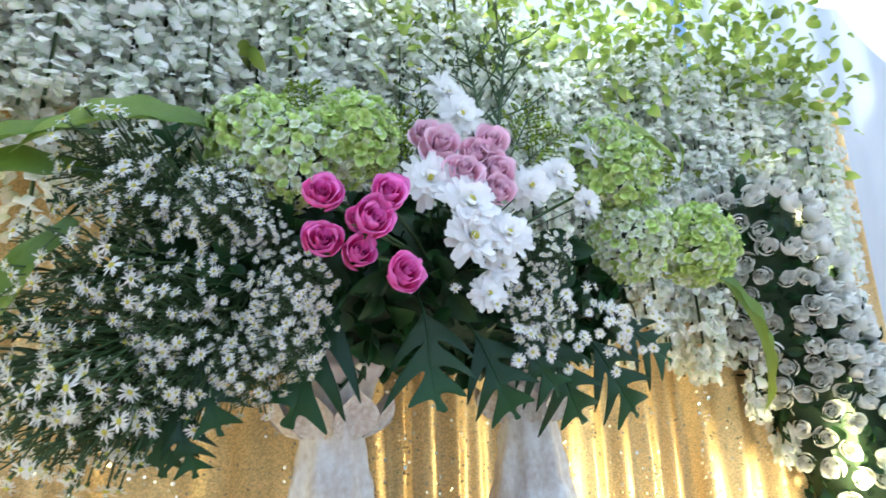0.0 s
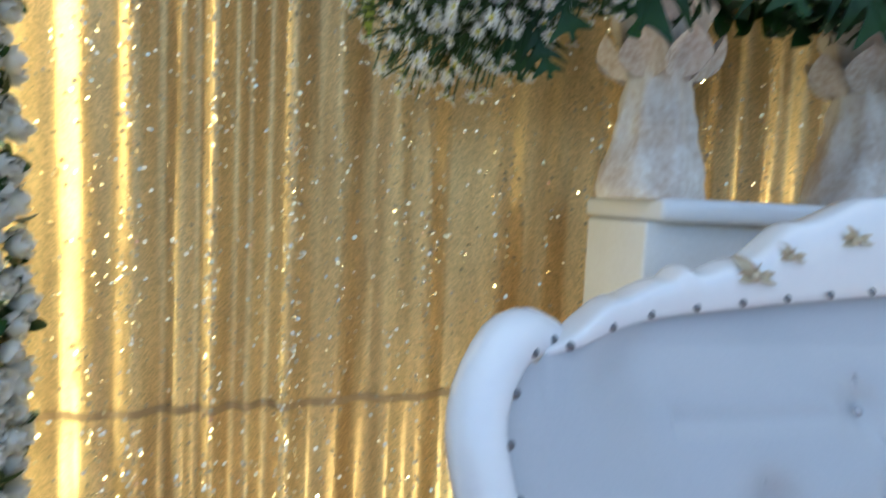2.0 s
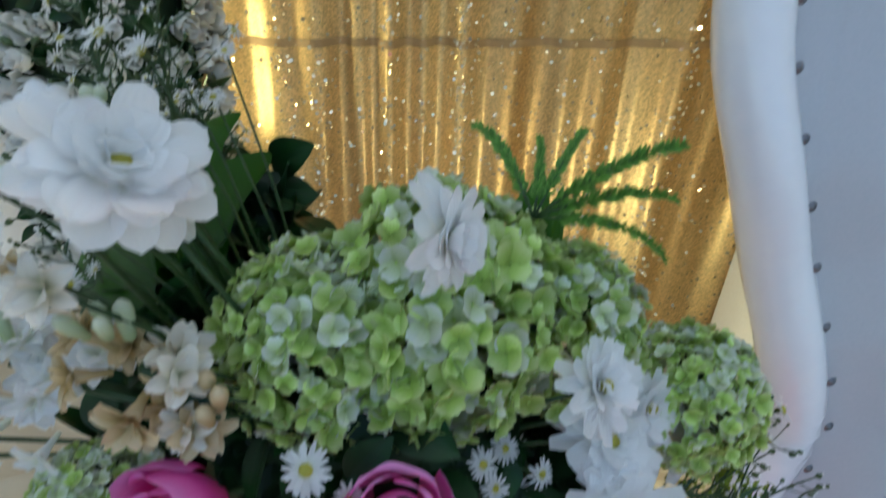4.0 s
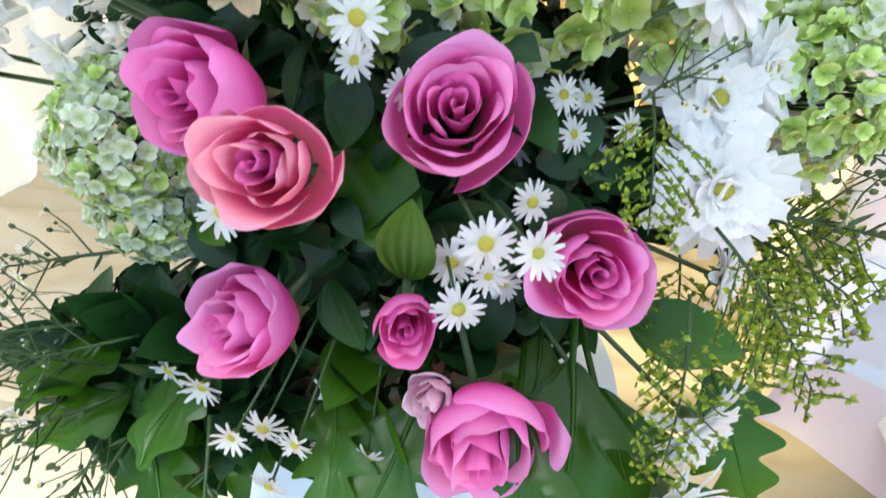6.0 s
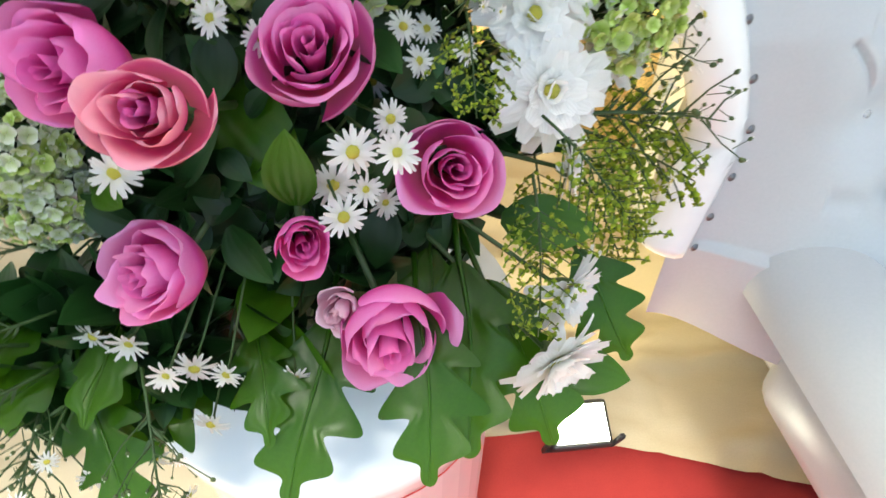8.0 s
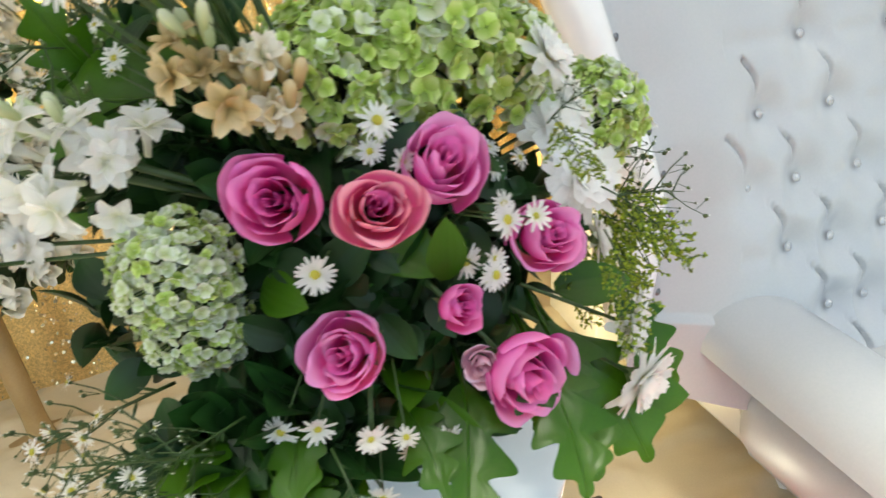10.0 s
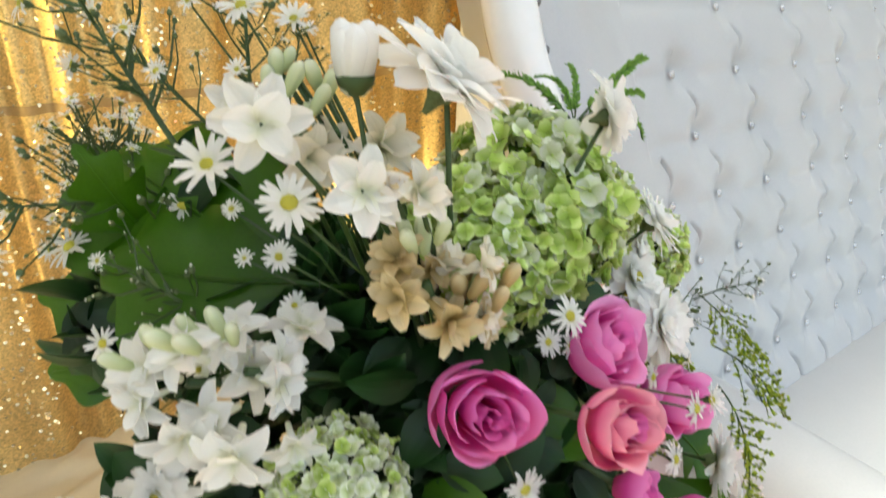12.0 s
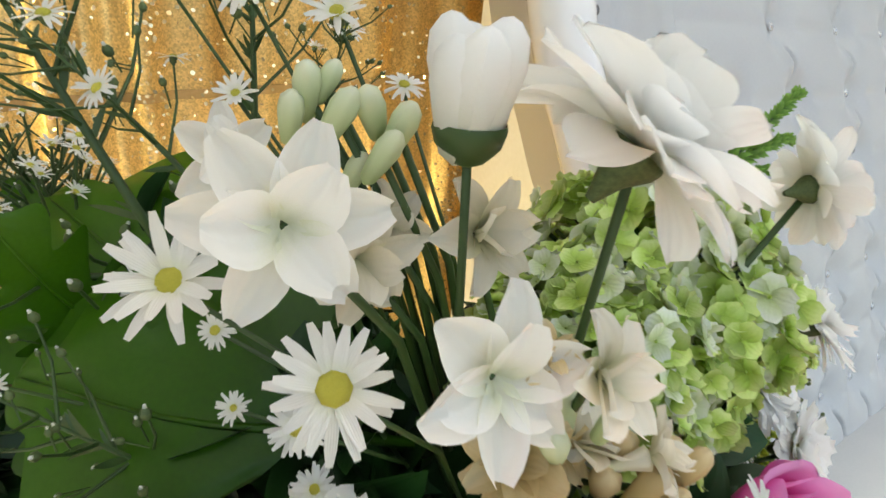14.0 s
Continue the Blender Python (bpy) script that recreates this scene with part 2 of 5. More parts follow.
class Geo:
    """Gathers vertices, faces, UVs and material slots of one mesh."""

    def __init__(self):
        self.v, self.f, self.uv, self.mi = [], [], [], []

    def grid(self, fn, nu, nv, mi=0, m=None):
        s = len(self.v)
        for j in range(nv + 1):
            for i in range(nu + 1):
                p = Vector(fn(i / nu, j / nv))
                self.v.append(m @ p if m else p)
                self.uv.append((i / nu, j / nv))
        for j in range(nv):
            for i in range(nu):
                a = s + j * (nu + 1) + i
                self.f.append((a, a + 1, a + nu + 2, a + nu + 1))
                self.mi.append(mi)

    def tube(self, pts, radii, n=6, mi=0, cap=True):
        s = len(self.v)
        pts = [Vector(p) for p in pts]
        for k, p in enumerate(pts):
            d = (pts[min(k + 1, len(pts) - 1)] - pts[max(k - 1, 0)]).normalized()
            q = d.to_track_quat("Z", "Y")
            r = radii[k] if isinstance(radii, (list, tuple)) else radii
            for i in range(n):
                a = 2 * math.pi * i / n
                self.v.append(p + q @ Vector((r * math.cos(a), r * math.sin(a), 0)))
                self.uv.append((i / n, k / max(1, len(pts) - 1)))
        for k in range(len(pts) - 1):
            for i in range(n):
                a, b = s + k * n + i, s + k * n + (i + 1) % n
                self.f.append((a, b, b + n, a + n))
                self.mi.append(mi)
        if cap:
            for k in (0, len(pts) - 1):
                ring = [s + k * n + i for i in range(n)]
                self.f.append(tuple(ring if k else ring[::-1]))
                self.mi.append(mi)

    def lathe(self, profile, n=24, mi=0, m=None):
        """profile: (radius, z) pairs from bottom to top."""
        k = len(profile) - 1
        self.grid(lambda u, v: (profile[round(v * k)][0] * math.cos(u * 2 * math.pi), profile[round(v * k)][0] * math.sin(u * 2 * math.pi), profile[round(v * k)][1]), n, k, mi, m)

    def box(self, lo, hi, mi=0):
        s = len(self.v)
        for z in (lo[2], hi[2]):
            for x, y in ((lo[0], lo[1]), (hi[0], lo[1]), (hi[0], hi[1]), (lo[0], hi[1])):
                self.v.append(Vector((x, y, z)))
                self.uv.append((0, 0))
        for q in ((3, 2, 1, 0), (4, 5, 6, 7), (0, 1, 5, 4), (1, 2, 6, 5), (2, 3, 7, 6), (3, 0, 4, 7)):
            self.f.append(tuple(s + i for i in q))
            self.mi.append(mi)

    def add(self, other, m, mi=None):
        s = len(self.v)
        self.v += [m @ p for p in other.v]
        self.uv += other.uv
        self.f += [tuple(s + i for i in q) for q in other.f]
        self.mi += other.mi if mi is None else [mi] * len(other.f)

    def mesh(self, name, *mats, smooth=True):
        me = bpy.data.meshes.new(name)
        me.from_pydata([tuple(p) for p in self.v], [], self.f)
        layer = me.uv_layers.new(name="UVMap")
        idx = np.empty(len(me.loops), dtype=np.int32)
        me.loops.foreach_get("vertex_index", idx)
        layer.data.foreach_set("uv", np.array(self.uv, dtype=np.float32)[idx].ravel())
        for m in mats:
            me.materials.append(m)
        me.polygons.foreach_set("material_index", self.mi)
        me.polygons.foreach_set("use_smooth", [smooth] * len(self.f))
        me.update()
        return me


def part(name, me, parent=None, m=None, label=""):
    ob = new(name, me)
    if parent:
        ob.parent = parent
    ob.matrix_basis = m or Matrix()
    return tagged(ob, label)


def thing(name, label, category, at=(0, 0, 0), group="", kind=""):
    ob = new(name)
    ob.location = at
    return tagged(ob, label, category, group, kind)


def facing(place, out, size=1.0, spin=0.0):
    """Pose with local z along out."""
    q = Vector(out).normalized().to_track_quat("Z", "Y")
    return Matrix.Translation(place) @ q.to_matrix().to_4x4() @ Matrix.Rotation(spin, 4, "Z") @ Matrix.Scale(size, 4)


def bevel_box(lo, hi, r, mats, name):
    bm = bmesh.new()
    bmesh.ops.create_cube(bm, size=1.0)
    for v in bm.verts:
        v.co = Vector([lo[i] + (v.co[i] + 0.5) * (hi[i] - lo[i]) for i in range(3)])
    bmesh.ops.bevel(bm, geom=bm.edges[:], offset=r, segments=3, affect="EDGES", profile=0.5)
    me = bpy.data.meshes.new(name)
    bm.to_mesh(me)
    bm.free()
    me.materials.append(mats)
    for p in me.polygons:
        p.use_smooth = True
    return me


# ---- flower meshes, unit sized ----


def rose_geo(seed, opened=1.0, count=13):
    """A garden rose of radius about 1, facing +z: a tight wound heart, then broad overlapping petals with rolled, uneven rims."""
    r = random.Random(seed)
    g = Geo()
    inner = int(count * 0.36)
    for i in range(count):
        phi = i * 2.4 + r.uniform(-0.45, 0.45)
        if i < inner:
            q = i / inner
            rb, rt, h, half = 0.05 + 0.12 * q, 0.05 + 0.24 * q, 1.28 - 0.02 * q, 2.1 - 0.4 * q
            curl, spiral = 0.02 + 0.04 * q, 0.05 + 0.04 * q
        else:
            q = (i - inner) / (count - inner - 1)
            rb, rt, h, half = 0.2 + 0.25 * q, 0.33 + (0.4 + 0.14 * opened) * q, 1.3 - 0.3 * q * q * opened, 1.5 - 0.35 * q
            curl, spiral = r.uniform(0.03, 0.26) * (0.3 + 0.8 * q * opened), r.uniform(-0.1, 0.12)
            if r.random() < 0.25 * opened:
                rt, h = rt * 1.1, h * 0.86
        h += r.uniform(-0.09, 0.09) * (0.3 + q)
        ph, ph2, lean, tip = r.uniform(0, 6), r.uniform(0, 6), r.uniform(-0.12, 0.12), r.uniform(0.0, 0.12)
        out = 0.0 if i < inner else 1.0

        def fn(u, v):
            w = 2 * u - 1
            wid = math.sin(math.pi * (0.2 + 0.5 * v)) ** 0.6 * (1 - 0.25 * max(0.0, v - 0.8) / 0.2 * out)
            a = phi + w * half * wid
            edge = max(0.0, v - 0.6) / 0.4
            belly = math.sin(math.pi * 0.5 * min(1.0, v * 1.5))
            rad = rb + (rt - rb) * belly - 0.05 * edge * out + spiral * w * v
            rad += curl * edge ** 2 * (0.5 + 0.5 * math.cos(1.6 * w))
            rad += (0.045 * math.sin(2.3 * w + ph) + 0.02 * math.sin(6 * w + 4 * v + ph2)) * v * (0.3 + 0.7 * out)
            z = h * v * (1 - 0.13 * w * w * v) + (0.05 * math.sin(3.1 * w + ph) + 0.025 * math.sin(8 * w + ph2)) * edge * (0.3 + out)
            z += lean * v * w * out + tip * edge * out * math.exp(-(w / 0.28) ** 2) - 0.75 * curl * edge ** 3
            return rad * math.cos(a), rad * math.sin(a) * 0.93, z - 0.72
        g.grid(fn, 14, 12, 0 if i >= inner else 2)
    for i in range(5):
        a = i * 1.256
        g.grid(lambda u, v: ((0.2 + 0.5 * v) * math.cos(a) - (u - 0.5) * 0.3 * (1 - v) * math.sin(a), (0.2 + 0.5 * v) * math.sin(a) + (u - 0.5) * 0.3 * (1 - v) * math.cos(a), -0.75 + 0.05 * v), 2, 4, 1)
    g.lathe([(0.0, -0.95), (0.14, -0.9), (0.24, -0.76), (0.2, -0.68)], 10, 1)
    return g


def strap(g, out, up, length, width, lift, bend, foot, m=None, mi=0, nu=2, nv=5, tip=0.5, cup=0.15):
    """A narrow petal from the centre along the unit vector out, rising by lift (radians) and bending."""
    side = out.cross(up)

    def fn(u, v):
        w = 2 * u - 1
        a = lift - bend * v
        along = foot + length * v
        wid = width * math.sin(math.pi * (0.12 + (0.88 - 0.12 * tip) * v)) ** 0.7
        return out * (along * math.cos(a)) + up * (along * math.sin(a) + cup * width * w * w) + side * (w * wid)
    g.grid(fn, nu, nv, mi, m)


def mum_geo(seed, layers=5, per=17, width=0.17, lift=1.0):
    r = random.Random(seed)
    g = Geo()
    up = Vector((0, 0, 1))
    for l in range(layers):
        k = l / max(1, layers - 1)
        for i in range(per - 2 * l):
            a = 6.2832 * (i + 0.5 * l) / (per - 2 * l) + r.uniform(-0.12, 0.12)
            out = Vector((math.cos(a), math.sin(a), 0))
            strap(g, out, up, (1 - 0.6 * k) * r.uniform(0.82, 1.1), width * r.uniform(0.85, 1.2), 0.05 + lift * k + r.uniform(-0.22, 0.25), r.uniform(-0.15, 0.3), 0.03, tip=1.3, cup=0.2)
    g.lathe([(0.0, 0.3), (0.12, 0.26), (0.16, 0.12), (0.1, 0.0)], 8, 1)
    g.lathe([(0.05, -0.4), (0.22, -0.18), (0.26, -0.02), (0.05, 0.0)], 8, 2)
    return g


def peony_geo(seed):
    """Large loose bloom of broad soft petals, round at the tip, in five uneven whorls."""
    r = random.Random(seed)
    g = Geo()
    for l in range(5):
        k = l / 4
        for i in range(13 - 2 * l):
            a = 6.2832 * (i + 0.5 * l) / (13 - 2 * l) + r.uniform(-0.25, 0.25)
            o, s = Vector((math.cos(a), math.sin(a), 0)), Vector((-math.sin(a), math.cos(a), 0))
            ln, wid = (1.05 - 0.5 * k) * r.uniform(0.75, 1.15), 0.25 * r.uniform(0.8, 1.2)
            lift, bend, cup, ph = 0.0 + 1.25 * k + r.uniform(-0.2, 0.2), r.uniform(-0.2, 0.5), r.uniform(0.1, 0.35), r.uniform(0, 6)

            def fn(u, v):
                w = 2 * u - 1
                half = wid * (0.35 + 0.65 * math.sin(math.pi * 0.5 * min(1, v * 1.4))) * math.sqrt(max(0.0, 1 - max(0.0, (v - 0.65) / 0.35) ** 2.4))
                t = lift - bend * v
                return o * (ln * v * math.cos(t)) + s * (w * half) + Vector((0, 0, ln * v * math.sin(t) + cup * half * w * w + 0.02 * math.sin(5 * v + 2 * w + ph)))
            g.grid(fn, 6, 14)
    g.lathe([(0.0, 0.22), (0.1, 0.2), (0.14, 0.1), (0.1, 0.0)], 8, 1)
    g.lathe([(0.035, -0.42), (0.1, -0.24), (0.2, -0.1), (0.22, -0.02), (0.05, 0.0)], 12, 2)
    return g


def daisy_geo(seed, count=20, shut=0.1):
    r = random.Random(seed)
    g = Geo()
    up = Vector((0, 0, 1))
    for i in range(count):
        a = 6.2832 * i / count + r.uniform(-0.12, 0.12)
        strap(g, Vector((math.cos(a), math.sin(a), 0)), up, r.uniform(0.78, 1.0), 0.105, shut + r.uniform(-0.2, 0.25), r.uniform(0, 0.4), 0.1, nu=2, nv=4, tip=1.0)
    g.lathe([(0.0, 0.22), (0.17, 0.18), (0.28, 0.08), (0.27, 0.0)], 8, 1)
    g.lathe([(0.04, -0.5), (0.2, -0.3), (0.24, 0.0)], 6, 2)
    return g


def bud_geo():
    g = Geo()
    g.lathe([(0.08, -1.0), (0.6, -0.7), (0.75, -0.1), (0.5, 0.5), (0.2, 0.85), (0.0, 0.95)], 7, 2)
    g.lathe([(0.3, 0.7), (0.22, 1.15), (0.0, 1.3)], 6, 0)
    return g


def hydrangea_geo(seed, count=120, reach=0.25, size=0.19):
    """Florets of four petals over a dome of radius 1 that looks to +z."""
    r = random.Random(seed)
    g = Geo()
    for i in range(count):
        z = 1 - (i + 0.5) / count * (1.35 + reach)
        a = i * 2.39996 + r.uniform(-0.2, 0.2)
        rad = math.sqrt(max(0.0, 1 - z * z))
        n = Vector((rad * math.cos(a), rad * math.sin(a), z))
        m = facing(n * r.uniform(0.86, 1.07), n + Vector((r.uniform(-0.8, 0.8), r.uniform(-0.8, 0.8), r.uniform(-0.5, 0.8))), size * r.uniform(0.75, 1.3), r.uniform(0, 6))
        tint = 2 if r.random() < 0.3 else 0
        for k in range(4):
            b = k * 1.5708
            o, s = Vector((math.cos(b), math.sin(b), 0)), Vector((-math.sin(b), math.cos(b), 0))
            lift = r.uniform(-0.1, 0.45)
            g.grid(lambda u, v: o * (0.06 + 0.95 * v) + s * ((2 * u - 1) * 0.62 * math.sin(math.pi * (0.1 + 0.78 * v)) ** 0.7) + Vector((0, 0, lift * v + 0.18 * (2 * u - 1) ** 2 * v)), 2, 3, tint, m)
        g.lathe([(0.0, 0.12), (0.1, 0.08), (0.08, 0.0)], 5, 0, m)
    for i in range(26):
        a, z = r.uniform(0, 6.28), r.uniform(-0.2, 0.8)
        rad = math.sqrt(1 - z * z) * 0.85
        g.tube([(0, 0, -0.6), (rad * 0.5 * math.cos(a), rad * 0.5 * math.sin(a), z * 0.4), (rad * math.cos(a), rad * math.sin(a), z * 0.85)], 0.02, 4, 1)
    return g


def star_geo(seed, n=6, length=1.0, width=0.34, lift=0.35):
    """Fleshy six-petalled flower with a short throat."""
    r = random.Random(seed)
    g = Geo()
    up = Vector((0, 0, 1))
    for ring in range(2):
        for i in range(n if ring == 0 else n // 2):
            a = 6.2832 * (i + 0.5 * ring) / (n if ring == 0 else n // 2) + r.uniform(-0.15, 0.15)
            strap(g, Vector((math.cos(a), math.sin(a), 0)), up, length * (1 - 0.25 * ring), width * r.uniform(0.85, 1.1), lift + 0.5 * ring + r.uniform(-0.1, 0.2), r.uniform(0.1, 0.6), 0.05, nu=4, nv=6, cup=0.55)
    g.lathe([(0.1, -0.9), (0.13, -0.4), (0.24, 0.02), (0.12, 0.08)], 8)
    return g


def pod_geo():
    g = Geo()
    g.lathe([(0.05, -1.0), (0.26, -0.8), (0.36, -0.2), (0.42, 0.35), (0.34, 0.75), (0.15, 0.95), (0.0, 1.0)], 9)
    return g


def lobed_geo(seed, lobes=3, width=0.42, droop=0.25, depth=0.55, sweep=0.7, power=0.75):
    """Leaf of length 1 along +y, face to +z: one blade cut on both sides into blunt lobes that point forward."""
    r = random.Random(seed)
    g = Geo()
    off, ph = (r.uniform(-0.12, 0.12), r.uniform(-0.12, 0.12)), r.uniform(0, 6)
    sizes = [[r.uniform(0.8, 1.15) for _ in range(lobes + 2)] for _ in range(2)]

    def fn(u, v):
        w = 2 * u - 1
        side, aw = (0 if w < 0 else 1), abs(w)
        q = v * (lobes + 0.45) + off[side] * v
        env = math.sin(math.pi * min(1.0, 0.1 + 0.9 * v) ** 0.75) ** 0.75 if v < 1 else 0.0
        cut = (0.5 - 0.5 * math.cos(2 * math.pi * q)) ** power * sizes[side][int(max(0.0, q))]
        half = width * env * (1 - depth + depth * cut) + 0.004
        out = aw * half
        x = 0.03 * math.sin(4 * v + ph) + w * half
        y = v * 0.9 + sweep * out * (0.3 + 0.7 * aw) * (1 - 0.5 * v)
        z = -droop * y * y + 0.28 * out - 0.9 * out * out - 0.25 * droop * out + 0.018 * math.sin(14 * y + ph + 2 * side) * aw
        return x, y, z
    g.grid(fn, 12, 18 * lobes + 10)
    mid = [(0.03 * math.sin(4 * v + ph), v * 0.9, -droop * v * v * 0.81 + 0.005) for v in np.linspace(0, 0.97, 8)]
    g.tube([(0, -0.3, -0.02)] + mid, [0.018, 0.016, 0.013, 0.011, 0.009, 0.007, 0.006, 0.004, 0.002], 5)
    return g


def frond_geo(seed, droop=0.3, wide=0.075, count=260):
    """Narrow mossy frond of length 1 along +y, crowded with short leaflets, its tip hooked down."""
    r = random.Random(seed)
    g = Geo()
    bow = r.uniform(-0.15, 0.15)

    def at(v):
        return Vector((bow * v * v, v - 0.06 * v ** 6, 0.12 * math.sin(2 * v) - droop * v ** 3))
    g.tube([at(v) for v in np.linspace(0, 1, 10)], [0.014 - 0.0012 * i for i in range(10)], 4, 1)
    for i in range(count):
        v = 0.18 + 0.82 * i / count
        b = r.uniform(0, 6.283)
        d = Vector((math.cos(b), 0.7, math.sin(b) * 0.6)).normalized()
        ln = wide * r.uniform(0.6, 1.25) * (1.15 - 0.5 * v)
        p = at(v)
        m = along(p, p + d * ln, (r.uniform(-0.6, 0.6), -0.3, 1))
        g.grid(lambda u, w: ((u - 0.5) * 0.42 * math.sin(math.pi * (0.15 + 0.8 * w)), w, -0.2 * w * w), 1, 2, 0, m)
    return g


def blade_geo(seed, width=0.09, droop=0.5, wave=0.01):
    """Long strap leaf of length 1 along +y, arching down, with a wavy edge."""
    g = Geo()
    ph = random.Random(seed).uniform(0, 6)

    def fn(u, v):
        w = 2 * u - 1
        half = width * (0.35 + 0.65 * math.sin(math.pi * min(0.5, v))) * (1 - v ** 4) + 0.004
        a = droop * v * v
        return w * half, v * (1 - 0.18 * droop * v), 0.35 * math.sin(min(1.5, v * 1.7)) * droop - a + abs(w) * half * 0.5 + wave * math.sin(26 * v + ph) * abs(w)
    g.grid(fn, 4, 26)
    return g


def oval_geo(width=0.3, fold=0.15, droop=0.2):
    g = Geo()

    def fn(u, v):
        w = 2 * u - 1
        half = width * math.sin(math.pi * (0.03 + 0.97 * v) ** 0.9) ** 0.8 if v < 1 else 0
        return w * half, v, fold * abs(w) * half - droop * v * v
    g.grid(fn, 4, 8)
    return g


def fern_geo(seed, branches=16, droop=0.35, reach=0.5):
    """Feathery spray of length 1 along +y: stem, side twigs and many small leaflets."""
    r = random.Random(seed)
    g = Geo()
    stem = [(0, v, -droop * v * v) for v in np.linspace(0, 1, 8)]
    g.tube(stem, [0.012 - 0.001 * i for i in range(8)], 4, 1)
    for b in range(branches):
        v = 0.2 + 0.78 * b / branches
        p = Vector((0, v, -droop * v * v))
        s = -1 if b % 2 else 1
        ln = reach * (1 - 0.65 * v) * r.uniform(0.7, 1.2)
        d = Vector((s * 0.8, 0.65, r.uniform(-0.3, 0.4))).normalized()
        q = [p + d * ln * t + Vector((0, 0, -0.25 * ln * t * t)) for t in (0, 0.33, 0.66, 1)]
        g.tube(q, 0.005, 3, 1, False)
        for i in range(int(8 + ln * 40)):
            t = r.uniform(0.1, 1.05)
            c = p + d * ln * t + Vector((0, 0, -0.25 * ln * t * t))
            m = facing(c, (r.uniform(-1, 1), r.uniform(-1, 1), r.uniform(-0.2, 1)), r.uniform(0.03, 0.055), r.uniform(0, 6))
            g.grid(lambda u, w: ((u - 0.5) * 0.75 * math.sin(math.pi * (0.15 + 0.8 * w)), w, 0.2 * w * w), 1, 2, 0, m)
    return g


def spray_geo(seed, heads=9, size=0.09, spread=0.35, leaves=14, open_part=0.6, dz=None):
    """Branching aster spray of length 1 along +y with daisies, shut buds and narrow leaves. Slots: petal, disc, calyx, stem."""
    r = random.Random(seed)
    g = Geo()
    dz = dz or [daisy_geo(seed * 3 + i, 15, 0.1 + 0.25 * i) for i in range(3)]
    bud = bud_geo()
    bow = r.uniform(-0.1, 0.1)
    g.tube([(bow * v * v, v, 0.05 * math.sin(3 * v)) for v in np.linspace(0, 0.95, 7)], [0.014, 0.013, 0.012, 0.01, 0.008, 0.006, 0.004], 5, 3)
    for h in range(heads):
        v = 0.3 + 0.6 * h / heads
        p = Vector((bow * v * v, v, 0.05 * math.sin(3 * v)))
        a = h * 2.4 + r.uniform(-0.4, 0.4)
        e = p + Vector((math.cos(a) * spread, 0.32, math.sin(a) * spread)) * r.uniform(0.5, 1.0) * (1.15 - 0.6 * v)
        mid = (p + e) / 2 + Vector((math.cos(a), -0.1, math.sin(a))) * 0.03
        g.tube([p, mid, e], [0.007, 0.005, 0.004], 4, 3, False)
        d = (e - mid).normalized() + Vector((r.uniform(-0.5, 0.5), r.uniform(-0.2, 0.4), r.uniform(-0.1, 0.7)))
        if r.random() < open_part:
            g.add(dz[h % 3], facing(e, d, size * r.uniform(0.75, 1.15), r.uniform(0, 6)))
        else:
            g.add(bud, facing(e, d, size * r.uniform(0.2, 0.34)))
        for k in range(2):
            q = p.lerp(e, r.uniform(0.3, 0.8))
            b = r.uniform(0, 6.28)
            t = q + Vector((math.cos(b) * 0.07, 0.08, math.sin(b) * 0.07)) * r.uniform(0.6, 1.3)
            g.tube([q, t], 0.003, 3, 3, False)
            g.add(bud, facing(t, t - q, size * r.uniform(0.14, 0.28)))
    lf = oval_geo(0.09, 0.1, 0.3)
    for i in range(leaves):
        v = r.uniform(0.1, 0.85)
        p = Vector((bow * v * v, v, 0.05 * math.sin(3 * v)))
        b = r.uniform(0, 6.28)
        m = Matrix.Translation(p) @ Matrix.Rotation(b, 4, "Y") @ Matrix.Rotation(r.uniform(-1.0, -0.3), 4, "Z") @ Matrix.Scale(r.uniform(0.06, 0.14), 4)
        g.add(lf, m, 3)
    return g


def along(base, tip, face, size=None):
    """Pose of a piece that grows along +y from base to tip with its +z side towards face; its length is the distance unless size is given."""
    b, t = Vector(base), Vector(tip)
    y = (t - b).normalized()
    z = Vector(face) - y * Vector(face).dot(y)
    z.normalize()
    x = y.cross(z)
    m = Matrix((x, y, z)).transposed().to_4x4()
    return Matrix.Translation(b) @ m @ Matrix.Scale(size or (t - b).length, 4)


# ---- the setting ----
g = Geo()
g.grid(lambda u, v: ((u - 0.5) * 2400, (v - 0.5) * 2400, -0.03), 2, 2)
tagged(part("ground", g.mesh("ground", GROUND)), "bare earth ground outside the tent", "ground", kind="structure")

g = Geo()


def cloth_floor(u, v):
    x = -3.2 + 6.6 * u
    y = min(0.66, max(0.44, 0.56 - 0.35 * (x - 0.2))) * (1 - v) + 1.85 * v
    fold = (1 - abs(noise.noise((x * 2.6 + 1.3 * y, y * 4.5 - x, 7)))) ** 7 + 0.6 * (1 - abs(noise.noise((x * 6 - y, y * 9, 2)))) ** 8
    z = 0.008 * math.sin(9 * x + 3 * math.sin(4 * y)) + 0.03 * noise.noise((x * 3, y * 7, 0)) + 0.02 * abs(noise.noise((x * 6, y * 14, 3)))
    return x, y, max(0.017, 0.018 + z + 0.016 * fold)


